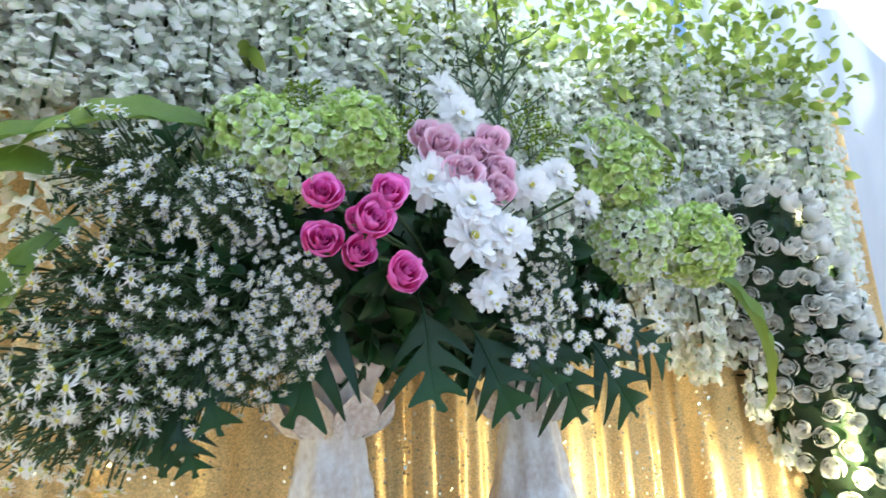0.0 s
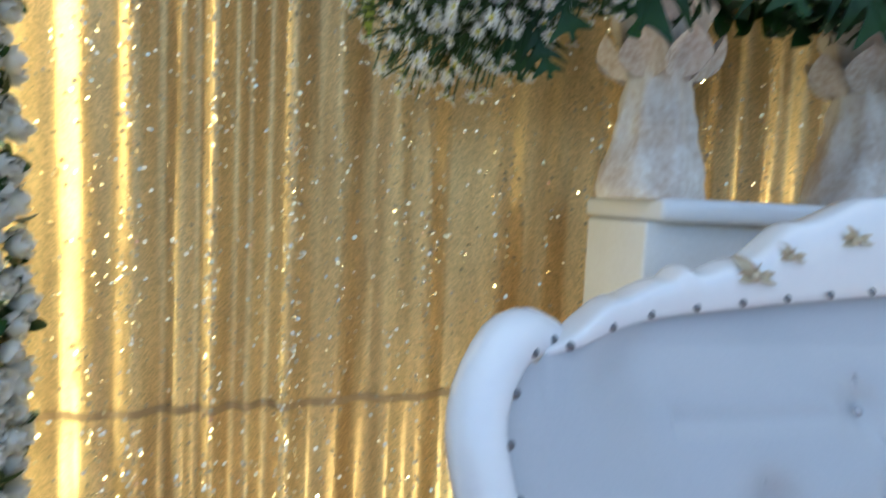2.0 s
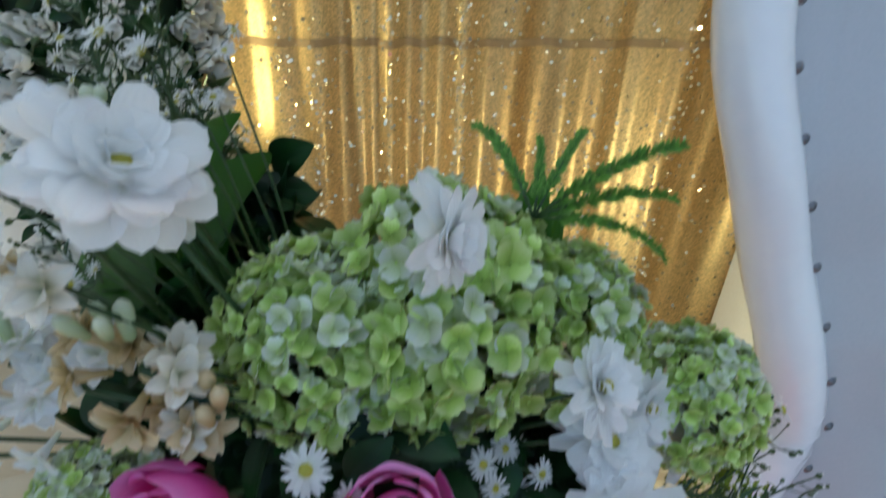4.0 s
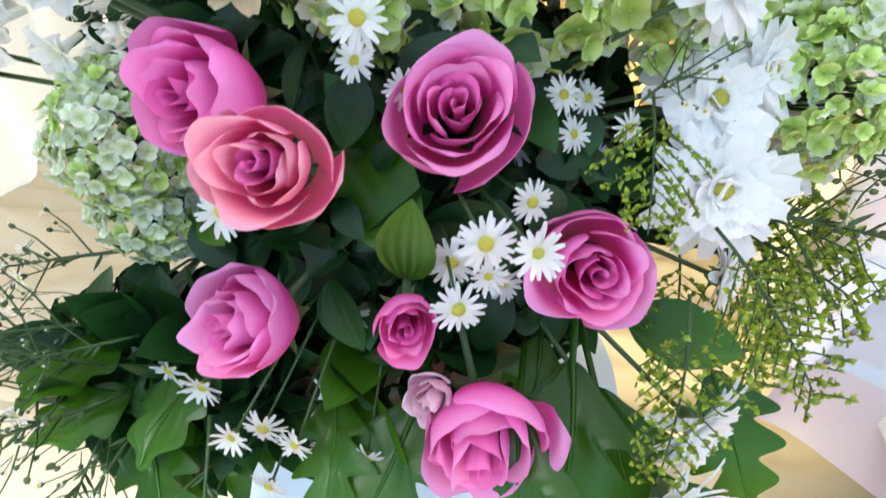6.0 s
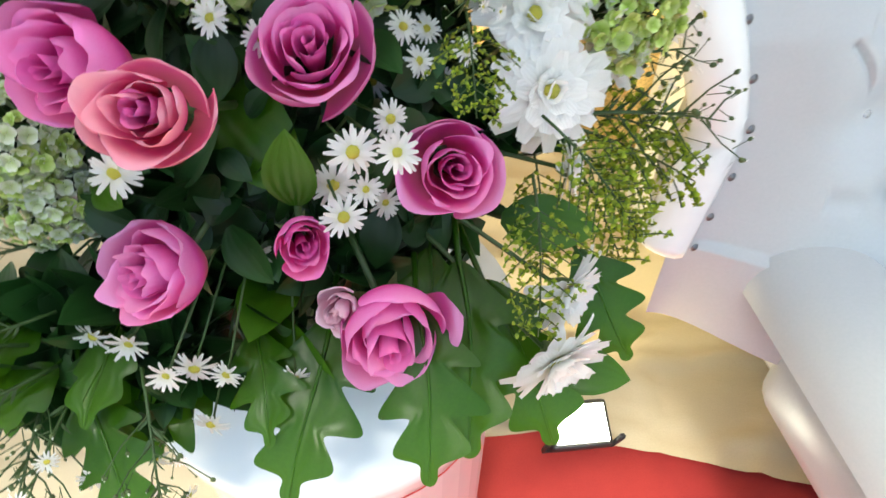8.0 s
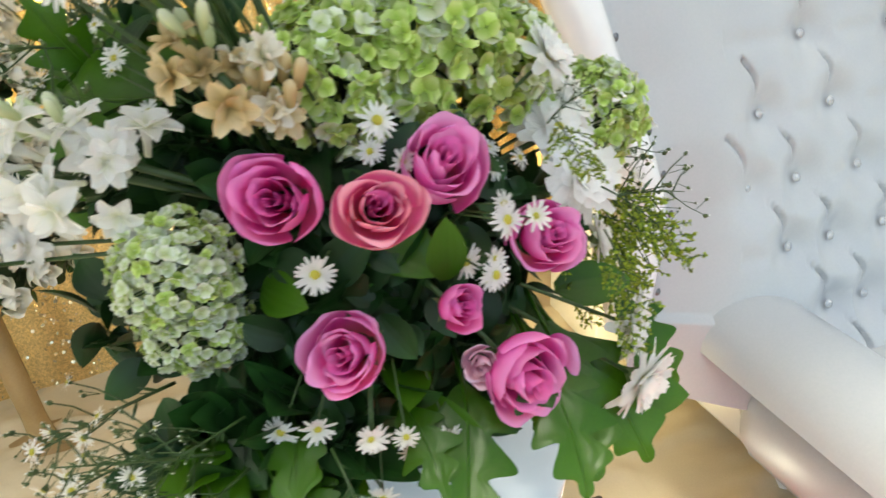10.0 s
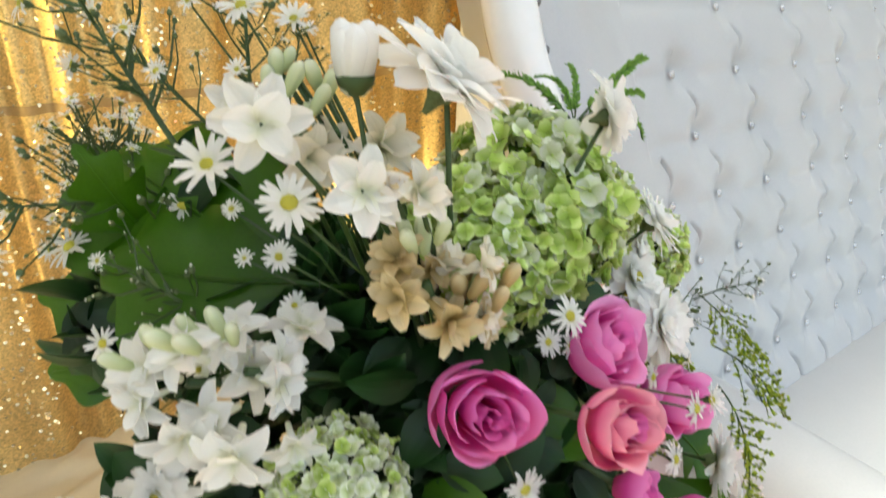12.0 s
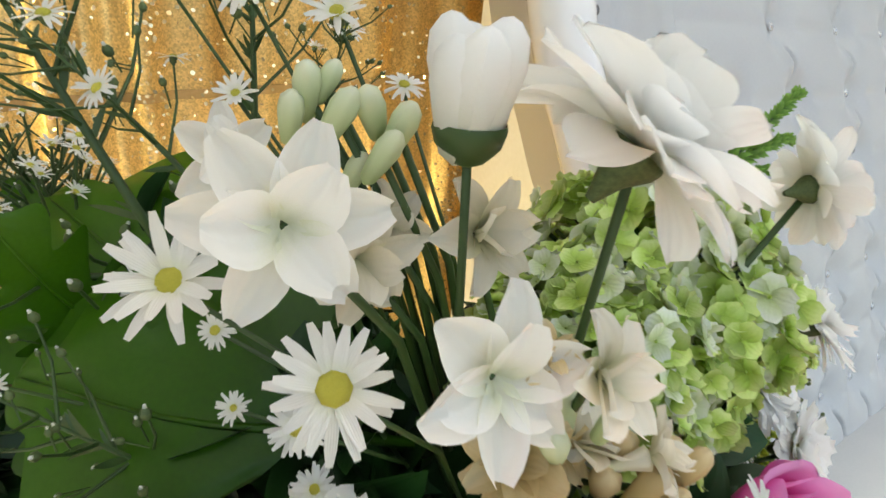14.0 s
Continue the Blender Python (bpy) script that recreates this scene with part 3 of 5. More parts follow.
g.grid(cloth_floor, 300, 80)
tagged(part("floor_cloth", g.mesh("floor_cloth", CREAM)), "wrinkled cream cloth spread over the stage floor", "floor cloth", kind="structure")
g = Geo()
g.box((-4.5, -1.2, -0.03), (4.5, 2.3, 0.0))
tagged(part("floor", g.mesh("floor", CREAM, smooth=False)), "cream cloth covered stage floor", "floor", kind="structure")
g = Geo()
g.grid(lambda u, v: (-0.54 + 2.2 * u, -1.0 + 1.63 * v + 0.01 * math.sin(21 * u), 0.008 + 0.003 * noise.noise((u * 12, v * 12, 1))), 40, 30)
tagged(part("red_carpet", g.mesh("red_carpet", RED)), "red carpet lying on the stage floor", "carpet")


def wall(name, lo, hi, mat, label):
    g = Geo()
    g.box(lo, hi)
    return tagged(part(name, g.mesh(name, mat, smooth=False)), label, "wall", kind="structure")


wall("wall_back", (-4.5, 1.95, 0), (4.5, 2.05, 2.7), CREAM, "plain wall behind the gold curtain")


def drape(name, a, b, z0, z1, folds, amp, mat, label, cat):
    g = Geo()
    a, b = Vector(a), Vector(b)
    n = Vector((-(b - a).y, (b - a).x)).normalized()

    def fn(u, v):
        p = a.lerp(b, u)
        o = amp * (math.sin(folds * 6.28 * u + 2 * noise.noise((u * folds * 0.4, 0, 2))) + 0.5 * noise.noise((u * folds, v * 1.5, 5)))
        return p.x + n.x * o, p.y + n.y * o, z0 + (z1 - z0) * v
    g.grid(fn, folds * 10, 10)
    return tagged(part(name, g.mesh(name, mat)), label, cat, kind="structure")


drape("side_drape_west", (-1.75, -0.4), (-1.55, 1.9), 0.0, 3.5, 9, 0.02, SIDECLOTH, "white cloth drape closing the side of the stage", "drape")
drape("back_drape", (-2.2, 2.1), (3.4, 2.1), 2.6, 6.0, 20, 0.02, TENT, "white tent cloth above the backdrop wall", "drape")
drape("side_drape_east", (3.2, 1.9), (3.4, -1.0), 0.0, 6.0, 14, 0.02, TENT, "white cloth drape closing the far side", "drape")
g = Geo()
g.grid(lambda u, v: (-2.2 + 6.0 * u, -1.3 + 2.25 * v, 3.45 - 0.12 * abs(math.sin(6 * u * math.pi)) + 0.02 * noise.noise((u * 20, v * 8, 0))), 90, 24)
tagged(part("ceiling", g.mesh("ceiling", TENT)), "white swagged cloth ceiling", "ceiling", kind="structure")

# ---- gold sequin curtain, three widths ----


def curtain_line(s):
    """Plan of the curtain: straight, then swinging forward at its east end."""
    if s < 2.75:
        return Vector((-1.2 + s, 1.6)), Vector((0, -1))
    k = (s - 2.75) / 1.35
    a = radians(34) * min(1.0, k * 2)
    d = s - 2.75
    return Vector((1.55 + d * math.cos(a * 0.75), 1.6 - d * math.sin(a * 0.75))), Vector((-math.sin(a), -math.cos(a)))


def fold_depth(s, z):
    w = s * 58 + 5.0 * noise.noise((s * 2.2, 0.0, 0.3)) + 0.5 * noise.noise((s * 3.0, z * 0.7, 4.0))
    return 0.017 * math.sin(w) * (0.6 + 0.7 * noise.noise((s * 1.7, 0, 9))) + 0.012 * math.sin(w * 0.43 + 1) + 0.004 * noise.noise((s * 30, z * 2, 0))


def curtain_point(s, z, proud=0.0):
    p, n = curtain_line(s)
    o = fold_depth(s, z) + proud
    return Vector((p.x + n.x * o, p.y + n.y * o, z))


gold = thing("gold_curtain", "gathered gold sequin curtain hanging to the floor as backdrop", "curtain")
for k, (s0, s1) in enumerate(((0.0, 1.38), (1.38, 2.75), (2.75, 4.1))):
    g = Geo()
    g.grid(lambda u, v: curtain_point(s0 + (s1 - s0) * u, 0.01 + 3.0 * v), 200, 34)
    part("panel", g.mesh("panel", GOLD), gold)
g = Geo()
for i in range(42000):
    s, z = rnd.uniform(0.02, 4.05), rnd.uniform(0.02, 2.6)
    d = fold_depth(s, z)
    if rnd.random() > 0.16 + 40 * max(0.0, d):
        continue
    n = curtain_line(s)[1]
    m = facing(curtain_point(s, z, 0.004), (n.x + rnd.uniform(-0.9, 0.9), n.y + rnd.uniform(-0.6, 0.6), rnd.uniform(-0.6, 1.1)), rnd.uniform(0.003, 0.006))
    q = len(g.v)
    for a in range(5):
        g.v.append(m @ Vector((math.cos(a * 1.2566), math.sin(a * 1.2566), 0)))
        g.uv.append((0, 0))
    g.f.append((q, q + 1, q + 2, q + 3, q + 4))
    g.mi.append(0)
tagged(part("sequin", g.mesh("sequin", SEQUIN, smooth=False), gold), "scattered shiny sequins", kind="stuff")
# Slightly proud darker strip: shadow of a beam behind the cloth, as colour.
g = Geo()
g.grid(lambda u, v: curtain_point(0.3 + 1.45 * u, 0.878 + 0.06 * u + 0.02 * v, 0.003), 160, 2)
part("beam_shadow", g.mesh("beam_shadow", DULL_GOLD), gold, label="darker strip painted as a beam's shadow across the curtain")

# ---- flower columns of white cloth roses ----
faux = [rose_geo(40 + i, 0.7, 9).mesh("cloth_rose", FAUX, CALYX, FAUX) for i in range(3)]
small_leaf = oval_geo(0.32, 0.3, 0.25)


def flower_column(label, axis, radius, count, seed, blooms):
    """axis: function of 0..1 giving the centre line; blooms: radius of a rose."""
    r = random.Random(seed)
    col = thing("rose_column", label, "flower column", group="rose columns at the curtain's sides")
    g = Geo()
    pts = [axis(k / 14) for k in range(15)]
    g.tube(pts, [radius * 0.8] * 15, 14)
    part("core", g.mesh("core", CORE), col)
    foot = axis(0)
    if foot.z > 0.1:
        g = Geo()
        g.lathe([(0.0, 0.0), (0.1, 0.0), (0.1, 0.012), (0.03, 0.03), (0.026, 0.1), (0.026, foot.z + 0.1), (0.0, foot.z + 0.1)], 16, 0, Matrix.Translation((foot.x, foot.y, 0.012)))
        part("post", g.mesh("post", DULL_GOLD), col, label="dull gold post")
    g = Geo()
    for i in range(2600):
        k = r.random()
        a = r.uniform(0, 6.283)
        o = Vector((math.cos(a), math.sin(a), 0))
        m = facing(axis(k) + o * radius * r.uniform(0.78, 1.06), o + Vector((r.uniform(-1, 1), r.uniform(-1, 1), r.uniform(-1, 0.6))), r.uniform(0.03, 0.06), r.uniform(0, 6))
        g.add(small_leaf, m)
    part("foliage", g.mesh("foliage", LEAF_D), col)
    placed = []
    tries = 0
    while len(placed) < count and tries < 20000:
        tries += 1
        k, a = r.random(), r.uniform(math.pi * 0.95, math.pi * 2.15)
        o = Vector((math.cos(a), math.sin(a), 0))
        p = axis(k) + o * radius * r.uniform(1.0, 1.12)
        if any((p - q).length < blooms * 1.2 for q in placed):
            continue
        placed.append(p)
        part("cloth_rose", faux[len(placed) % 3], col, facing(p, o + Vector((r.uniform(-0.35, 0.35), r.uniform(-0.35, 0.2), r.uniform(-0.5, 0.35))), blooms * r.uniform(0.85, 1.12), r.uniform(0, 6)))
    return col


flower_column("column thickly set with white cloth roses beside gold curtain", lambda k: Vector((-0.985 + 0.03 * math.sin(5 * k), 1.36, 0.5 + 2.2 * k)), 0.205, 380, 3, 0.036)
flower_column("leaning column of white cloth roses at the curtain's end", lambda k: Vector((3.16 - 1.12 * k ** 1.15, 1.02 + 0.16 * k, 2.45 * k)), 0.24, 430, 5, 0.043)

# ---- wisteria and ivy along the top ----


def garland_line(k):
    """k 0..1 from the west column over the curtain to the east one."""
    x = -1.35 + 3.9 * k
    return Vector((x, 1.42 - 0.5 * max(0.0, (x - 1.3)) ** 1.2 * 0.55, 3.0 + 0.05 * math.sin(7 * k)))


def strand_geo(seed):
    r = random.Random(seed)
    g = Geo()
    g.tube([(0, 0, 0), (0.01, 0, -0.5), (0, 0, -1)], 0.006, 4, 1)
    for i in range(270):
        z = -r.random() ** 0.9
        wide = 0.1 * (1 + z) ** 0.5 + 0.02
        a = r.uniform(0, 6.28)
        c = Vector((wide * math.cos(a), wide * math.sin(a), z))
        m = facing(c, (math.cos(a) * 0.7 + r.uniform(-0.5, 0.5), math.sin(a) * 0.7 + r.uniform(-0.5, 0.5), r.uniform(0.0, 1.1)), r.uniform(0.022, 0.038), r.uniform(0, 6))
        g.grid(lambda u, v: ((2 * u - 1) * 0.75 * math.sin(math.pi * (0.15 + 0.75 * v)), v * 1.1 - 0.3, 0.35 * (2 * u - 1) ** 2 + 0.2 * v), 2, 2, 0, m)
    return g


strand = [strand_geo(60 + i).mesh("blossom_strand", WISTERIA, STEM) for i in range(4)]
garland = thing("wisteria_garland", "hanging white cloth wisteria with green ivy along the backdrop's top", "garland")
for i in range(230):
    k = (i + rnd.random()) / 230
    p = garland_line(k) + Vector((rnd.uniform(-0.02, 0.02), rnd.uniform(-0.14, 0.1), rnd.uniform(-0.22, 0.12)))
    ln = rnd.uniform(0.42, 0.72) * (1.0 + 0.25 * k + (0.9 * (k - 0.68) / 0.32 if k > 0.68 and i % 2 else 0.0))
    part("blossom_strand", strand[i % 4], garland, Matrix.Translation(p) @ Matrix.Rotation(rnd.uniform(0, 6), 4, "Z") @ Matrix.Diagonal((0.75, 0.75, ln, 1)))
g = Geo()
for i in range(2600):
    k = 0.1 + 0.9 * rnd.random() ** 0.8
    p = garland_line(k) + Vector((0, rnd.uniform(-0.22, 0.08), rnd.uniform(-0.2, 0.34) - (0.25 if rnd.random() < 0.2 else 0)))
    g.add(small_leaf, facing(p, (rnd.uniform(-1, 1), rnd.uniform(-1.4, 0.3), rnd.uniform(-0.2, 1)), rnd.uniform(0.035, 0.07), rnd.uniform(0, 6)))
tagged(part("ivy", g.mesh("ivy", IVY), garland), "yellow-green ivy leaves", kind="stuff")
g = Geo()
g.tube([garland_line(k / 20) + Vector((0, 0.03, 0.05)) for k in range(21)], 0.03, 6)
part("pole", g.mesh("pole", CORE), garland)

# ---- plinth with two carved feet, behind the sofa ----
plinth = thing("plinth", "white painted box plinth behind the sofa", "plinth")
part("body", bevel_box((0.455, 1.1, 0.0), (1.42, 1.36, 1.43), 0.008, BOXCLOTH, "body"), plinth)
part("top", bevel_box((0.47, 1.07, 1.43), (1.46, 1.41, 1.477), 0.014, PAINT, "top"), plinth, label="glossy white moulded top")


def carved_foot(at, s):
    """Flared pedestal foot with acanthus leaves under the bowl."""
    t = thing("carved_pedestal", "white carved plaster pedestal with brown stains carrying flowers", "pedestal", at, "carved pedestals on the plinth")
    g = Geo()
    prof = [(0.0, 0.0), (0.124, 0.0), (0.127, 0.02), (0.118, 0.06), (0.1, 0.12), (0.083, 0.18), (0.074, 0.24), (0.08, 0.29), (0.1, 0.34), (0.118, 0.375), (0.1, 0.41), (0.0, 0.42)]
    k = len(prof) - 1

    def fn(u, v):
        q = v * k
        i = min(k - 1, int(q))
        rr = prof[i][0] + (prof[i + 1][0] - prof[i][0]) * (q - i)
        z = prof[i][1] + (prof[i + 1][1] - prof[i][1]) * (q - i)
        rr *= 1 + 0.07 * math.cos(8 * u * 2 * math.pi) * min(1, z * 6) + 0.1 * noise.noise((u * 8, z * 22, 1))
        return rr * math.cos(u * 6.28319), rr * math.sin(u * 6.28319), z
    g.grid(fn, 56, 44)
    part("stem", g.mesh("stem", PLASTER), t, Matrix.Diagonal((s * 0.86, s * 0.86, s, 1)))
    leafg = oval_geo(0.48, 0.6, -0.25)
    me = leafg.mesh("acanthus", PLASTER)
    for i in range(8):
        a = i * 0.7854
        o = Vector((math.cos(a), math.sin(a), 0))
        part("acanthus", me, t, along(o * 0.06 * s + Vector((0, 0, 0.24 * s)), o * 0.098 * s + Vector((0, 0, 0.335 * s)), o))
    return t


carved_foot((0.515, 1.2, 1.473), 1.0)
carved_foot((1.055, 1.22, 1.473), 1.06)

# ---- sofa ----
SX = 1.02  # middle of the sofa
sofa = thing("sofa", "white button-tufted wing sofa with studded glossy frame", "sofa")


WING = [(0.2, 0.84, 1.235), (0.13, 0.8, 1.275), (0.075, 0.765, 1.27), (0.033, 0.724, 1.2), (0.04, 0.697, 1.11), (0.072, 0.668, 1.01), (0.108, 0.65, 0.908), (0.143, 0.62, 0.81), (0.17, 0.61, 0.71), (0.155, 0.6, 0.61), (0.14, 0.59, 0.54)]


def spline(pts, k):
    q = k * (len(pts) - 1)
    i = min(len(pts) - 2, int(q))
    f = q - i
    p0, p1, p2, p3 = (Vector(pts[max(0, min(len(pts) - 1, j))]) for j in (i - 1, i, i + 1, i + 2))
    return 0.5 * (2 * p1 + (p2 - p0) * f + (2 * p0 - 5 * p1 + 4 * p2 - p3) * f * f + (3 * p1 - p0 - 3 * p2 + p3) * f ** 3)


def wing_edge(z):
    """Inner edge of the west wing's frame at a height."""
    for (x0, y0, z0), (x1, y1, z1) in zip(WING, WING[1:]):
        if z >= z1:
            f = min(1.0, (z - z1) / (z0 - z1))
            return Vector((x1 + (x0 - x1) * f + 0.032, y1 + (y0 - y1) * f - 0.004, z))
    return Vector((0.15, 0.586, z))


def back_y(z):
    k = min(1.0, max(0.0, (z - 1.08) / 0.18))
    return 0.505 + 0.42 * (z - 0.45) + 0.028 * k * k


def crest_z(x):
    d = min(0.9, abs(x - SX))
    return 1.253 + 0.11 * math.sqrt(1 - d / 0.9)


COLS = [s * c for s in (-1, 1) for c in (0.085, 0.28, 0.455, 0.6, 0.71)]
ROWS_Z = [0.53, 0.635, 0.735, 0.838, 0.945, 1.052, 1.165]


def fan(z):
    """The columns of buttons spread towards the top."""
    return 1 + 0.95 * (z - 0.8)


def reach(z):
    return 0.74 - 0.55 * max(0.0, z - 0.8)


BUTTONS = [(SX + c * fan(z), z) for z in ROWS_Z for c in COLS if abs(c * fan(z)) < reach(z)]


def tufted(x, z):
    """Thickness of the padding before the back's plane: deep at the buttons, creased between them down each column."""
    low = 1.0
    for bx, bz in BUTTONS:
        q = ((x - bx) / 0.028) ** 2 + ((z - bz) / 0.028) ** 2
        if q < 14:
            low = min(low, 1 - math.exp(-q * 0.5) * 0.6)
    if ROWS_Z[0] - 0.09 < z < ROWS_Z[-1] + 0.05:
        f = 0.5 + 0.5 * math.cos(2 * math.pi * (z - 0.53) / 0.1055)
        for c in COLS:
            dx = x - SX - c * fan(z) - 0.015 * (1 - f)
            if abs(dx) < 0.05 and abs(c * fan(z)) < reach(z):
                low = min(low, 1 - 0.3 * math.exp(-(dx / 0.004) ** 2) - 0.05 * math.exp(-(dx / 0.022) ** 2))
        for bz in ROWS_Z:
            low = min(low, 1 - 0.12 * math.exp(-((z - bz) / 0.014) ** 2)) if abs(x - SX) < 0.7 else low
    return 0.05 * low


g = Geo()


def back_fn(u, v):
    zn = 0.4 + 0.86 * v
    e = wing_edge(zn)
    x = e.x + (2 * SX - 2 * e.x) * u
    z = 0.4 + (crest_z(x) - 0.4) * v
    plane = back_y(z) - tufted(x, z)
    d = min(x - e.x, 2 * SX - e.x - x)
    k = max(0.0, 1 - d / 0.24)
    k = k * k * (3 - 2 * k)
    return x, plane + (e.y - plane) * k - 0.012 * math.sin(math.pi * k), z


def top_y(x):
    """Front of the padding along the crest."""
    e = wing_edge(1.26)
    k = max(0.0, 1 - min(x - e.x, 2 * SX - e.x - x) / 0.24)
    k = min(1.0, k) ** 2 * (3 - 2 * min(1.0, k))
    plane = 0.84
    return plane + (e.y - plane) * k


g.grid(back_fn, 640, 150)
g.grid(lambda u, v: (SX - 0.66 + 1.32 * (1 - u), 0.93 + 0.02 * v, 0.3 + (crest_z(SX - 0.66 + 1.32 * (1 - u)) + 0.02 - 0.3) * v), 40, 6)
back = part("back", g.mesh("back", SOFA), sofa, label="white tufted leather back")
knob = Geo()
knob.lathe([(0.0, 0.5), (0.5, 0.42), (0.9, 0.15), (1.0, 0.0)], 10)
button_me = knob.mesh("button", CRYSTAL)
stud_me = knob.mesh("stud", STEEL)
for bx, bz in BUTTONS:
    if bz < crest_z(bx) - 0.08:
        part("button", button_me, back, facing((bx, back_y(bz) - tufted(bx, bz) - 0.007, bz), (0, -1, 0.4), 0.0085))

# crest rail: a broad moulded board along the top of the back, rising to the middle
g = Geo()


CREST = [(0.0, 1.5), (0.2, 1.511), (0.33, 1.489), (0.466, 1.445), (0.56, 1.385), (0.63, 1.362), (0.655, 1.372), (0.68, 1.352), (0.77, 1.329), (0.9, 1.275)]


def crest_top(x):
    d = abs(x - SX)
    for (d0, z0), (d1, z1) in zip(CREST, CREST[1:]):
        if d <= d1:
            f = (d - d0) / (d1 - d0)
            return z0 + (z1 - z0) * f * f * (3 - 2 * f)
    return 1.275


def rail_fn(u, v):
    x = SX - 0.9 + 1.8 * v
    lo, hi = crest_z(x) - 0.012, crest_top(x)
    a = u * 2 * math.pi
    ca, sa = math.cos(a), math.sin(a)
    sq = lambda t: math.copysign(abs(t) ** 0.55, t)
    end = min(1.0, min(v, 1 - v) * 30) ** 0.5
    return x, top_y(x) + 0.012 + 0.036 * sq(ca) * end, (lo + hi) / 2 + (hi - lo) / 2 * sq(sa) * end


g.grid(rail_fn, 24, 220)
rail = part("crest_rail", g.mesh("crest_rail", PAINT), sofa, label="glossy white carved crest rail")
orn = Geo()
for a, ln in ((0.2, 1.0), (1.0, 0.6), (2.6, 0.9), (3.4, 0.6)):
    o = Vector((math.cos(a), math.sin(a), 0))
    strap(orn, o, Vector((0, 0, 1)), ln, 0.22, 0.25, 0.5, 0.05, nu=3, nv=5, cup=0.6)
orn.lathe([(0.0, 0.2), (0.16, 0.15), (0.2, 0.0)], 8)
orn_me = orn.mesh("gilt_leaf", GILT)
for x, sz in ((0.47, 0.034), (0.53, 0.024), (0.64, 0.03), (0.76, 0.034), (0.83, 0.026), (1.21, 0.026), (1.28, 0.034), (1.4, 0.03), (1.51, 0.024), (1.57, 0.034)):
    part("gilt_leaf", orn_me, rail, facing((x, top_y(x) - 0.024, crest_z(x) + 0.6 * (crest_top(x) - crest_z(x))), (0.0, -1, 0.2), sz * 1.35, 0.3 * math.sin(x * 9)), "gilded leaf ornament")
for i in range(24):
    x = SX - 0.865 + 1.73 * i / 23
    part("stud", stud_me, rail, facing((x, top_y(x) - 0.024, crest_z(x) + 0.002), (0, -1, 0.3), 0.0065))

# wings: rolled edge from a round shoulder down to the arm, with its own row of studs
for s in (1, -1):
    mir = Matrix() if s > 0 else Matrix.Translation((2 * SX, 0, 0)) @ Matrix.Diagonal((-1, 1, 1, 1))
    g = Geo()
    n = 40
    g.tube([spline(WING, k / n) for k in range(n + 1)], [0.026 + 0.014 * min(1, k / 6) - 0.006 * (k / n) for k in range(n + 1)], 14)
    wing = part("wing_frame", g.mesh("wing_frame", PAINT), sofa, mir, "glossy white rolled wing frame")
    g = Geo()
    g.grid(lambda u, v: Vector((spline(WING, v).x - 0.02 + 0.1 * u, spline(WING, v).y + 0.02 + 0.2 * u, spline(WING, v).z)), 4, 30)
    part("wing_back", g.mesh("wing_back", SOFA), sofa, mir)
    for i in range(14):
        p = spline(WING, 0.14 + 0.84 * i / 13)
        part("stud", stud_me, wing, facing((p.x + 0.036, p.y - 0.02, p.z), (0.25, -1, 0.1), 0.0065))
    # arm: broad padded arm with rounded top
    g = Geo()

    def arm(u, v):
        y = 0.76 - 0.8 * v
        a = math.pi * u
        end = max(0.0, (v - 0.9) / 0.1)
        w, h = 0.095 * (1 - 0.35 * end ** 2), 0.09 * (1 - 0.4 * end ** 2)
        return 0.235 - math.cos(a) * w, y, 0.5 + math.sin(a) * h - 0.03 * v - 0.02 * max(0.0, 1 - v * 6)
    g.grid(arm, 14, 24)
    g.grid(lambda u, v: (0.225 + 0.2 * (1 - v) + 0.012 * math.sin(3 * v), 0.62 - 0.66 * u, 0.06 + 0.44 * v - 0.03 * u * v), 12, 8)
    g.grid(lambda u, v: (0.225 + 0.2 * (1 - v) + 0.105 * u, -0.04, 0.06 + 0.42 * v), 4, 4)
    g.grid(lambda u, v: (0.33, 0.62 - 0.66 * u, 0.3 + 0.2 * v - 0.03 * u), 6, 4)
    part("arm", g.mesh("arm", SOFA), sofa, mir @ Matrix.Translation((0.11, 0, 0)), "padded white leather arm")
    for y in (0.02, 0.56):
        g = Geo()
        g.lathe([(0.018, 0.0), (0.026, 0.02), (0.02, 0.05), (0.034, 0.075), (0.034, 0.09)], 12)
        part("foot", g.mesh("foot", PAINT), sofa, mir @ Matrix.Translation((0.58, y, 0)))
part("seat", bevel_box((0.3, -0.06, 0.3), (2 * SX - 0.3, 0.5, 0.455), 0.05, SOFA, "seat"), sofa, label="plain white leather seat cushion")
part("base_rail", bevel_box((0.52, -0.03, 0.08), (2 * SX - 0.52, 0.88, 0.3), 0.02, PAINT, "base_rail"), sofa)

# ---- flood lamp on the floor ----
flood = thing("flood_lamp", "small black flood lamp shining on the floor", "lamp", (0.1, 0.52, 0.02))
part("housing", bevel_box((-0.06, 0.0, 0.03), (0.06, 0.045, 0.12), 0.008, DARK, "housing"), flood, pose(0, 0, 0.03, -66, 0, 0))
g = Geo()
g.box((-0.05, -0.004, 0.04), (0.05, 0.0, 0.11))
part("glass", g.mesh("glass", GLOW, smooth=False), flood, pose(0, -0.001, 0.032, -66, 0, 0), "glowing lamp glass")
g = Geo()
g.tube([(-0.07, 0.03, 0.07), (-0.07, 0.05, 0.006), (0.07, 0.05, 0.006), (0.07, 0.03, 0.07)], 0.006, 6)
part("bracket", g.mesh("bracket", DARK), flood)

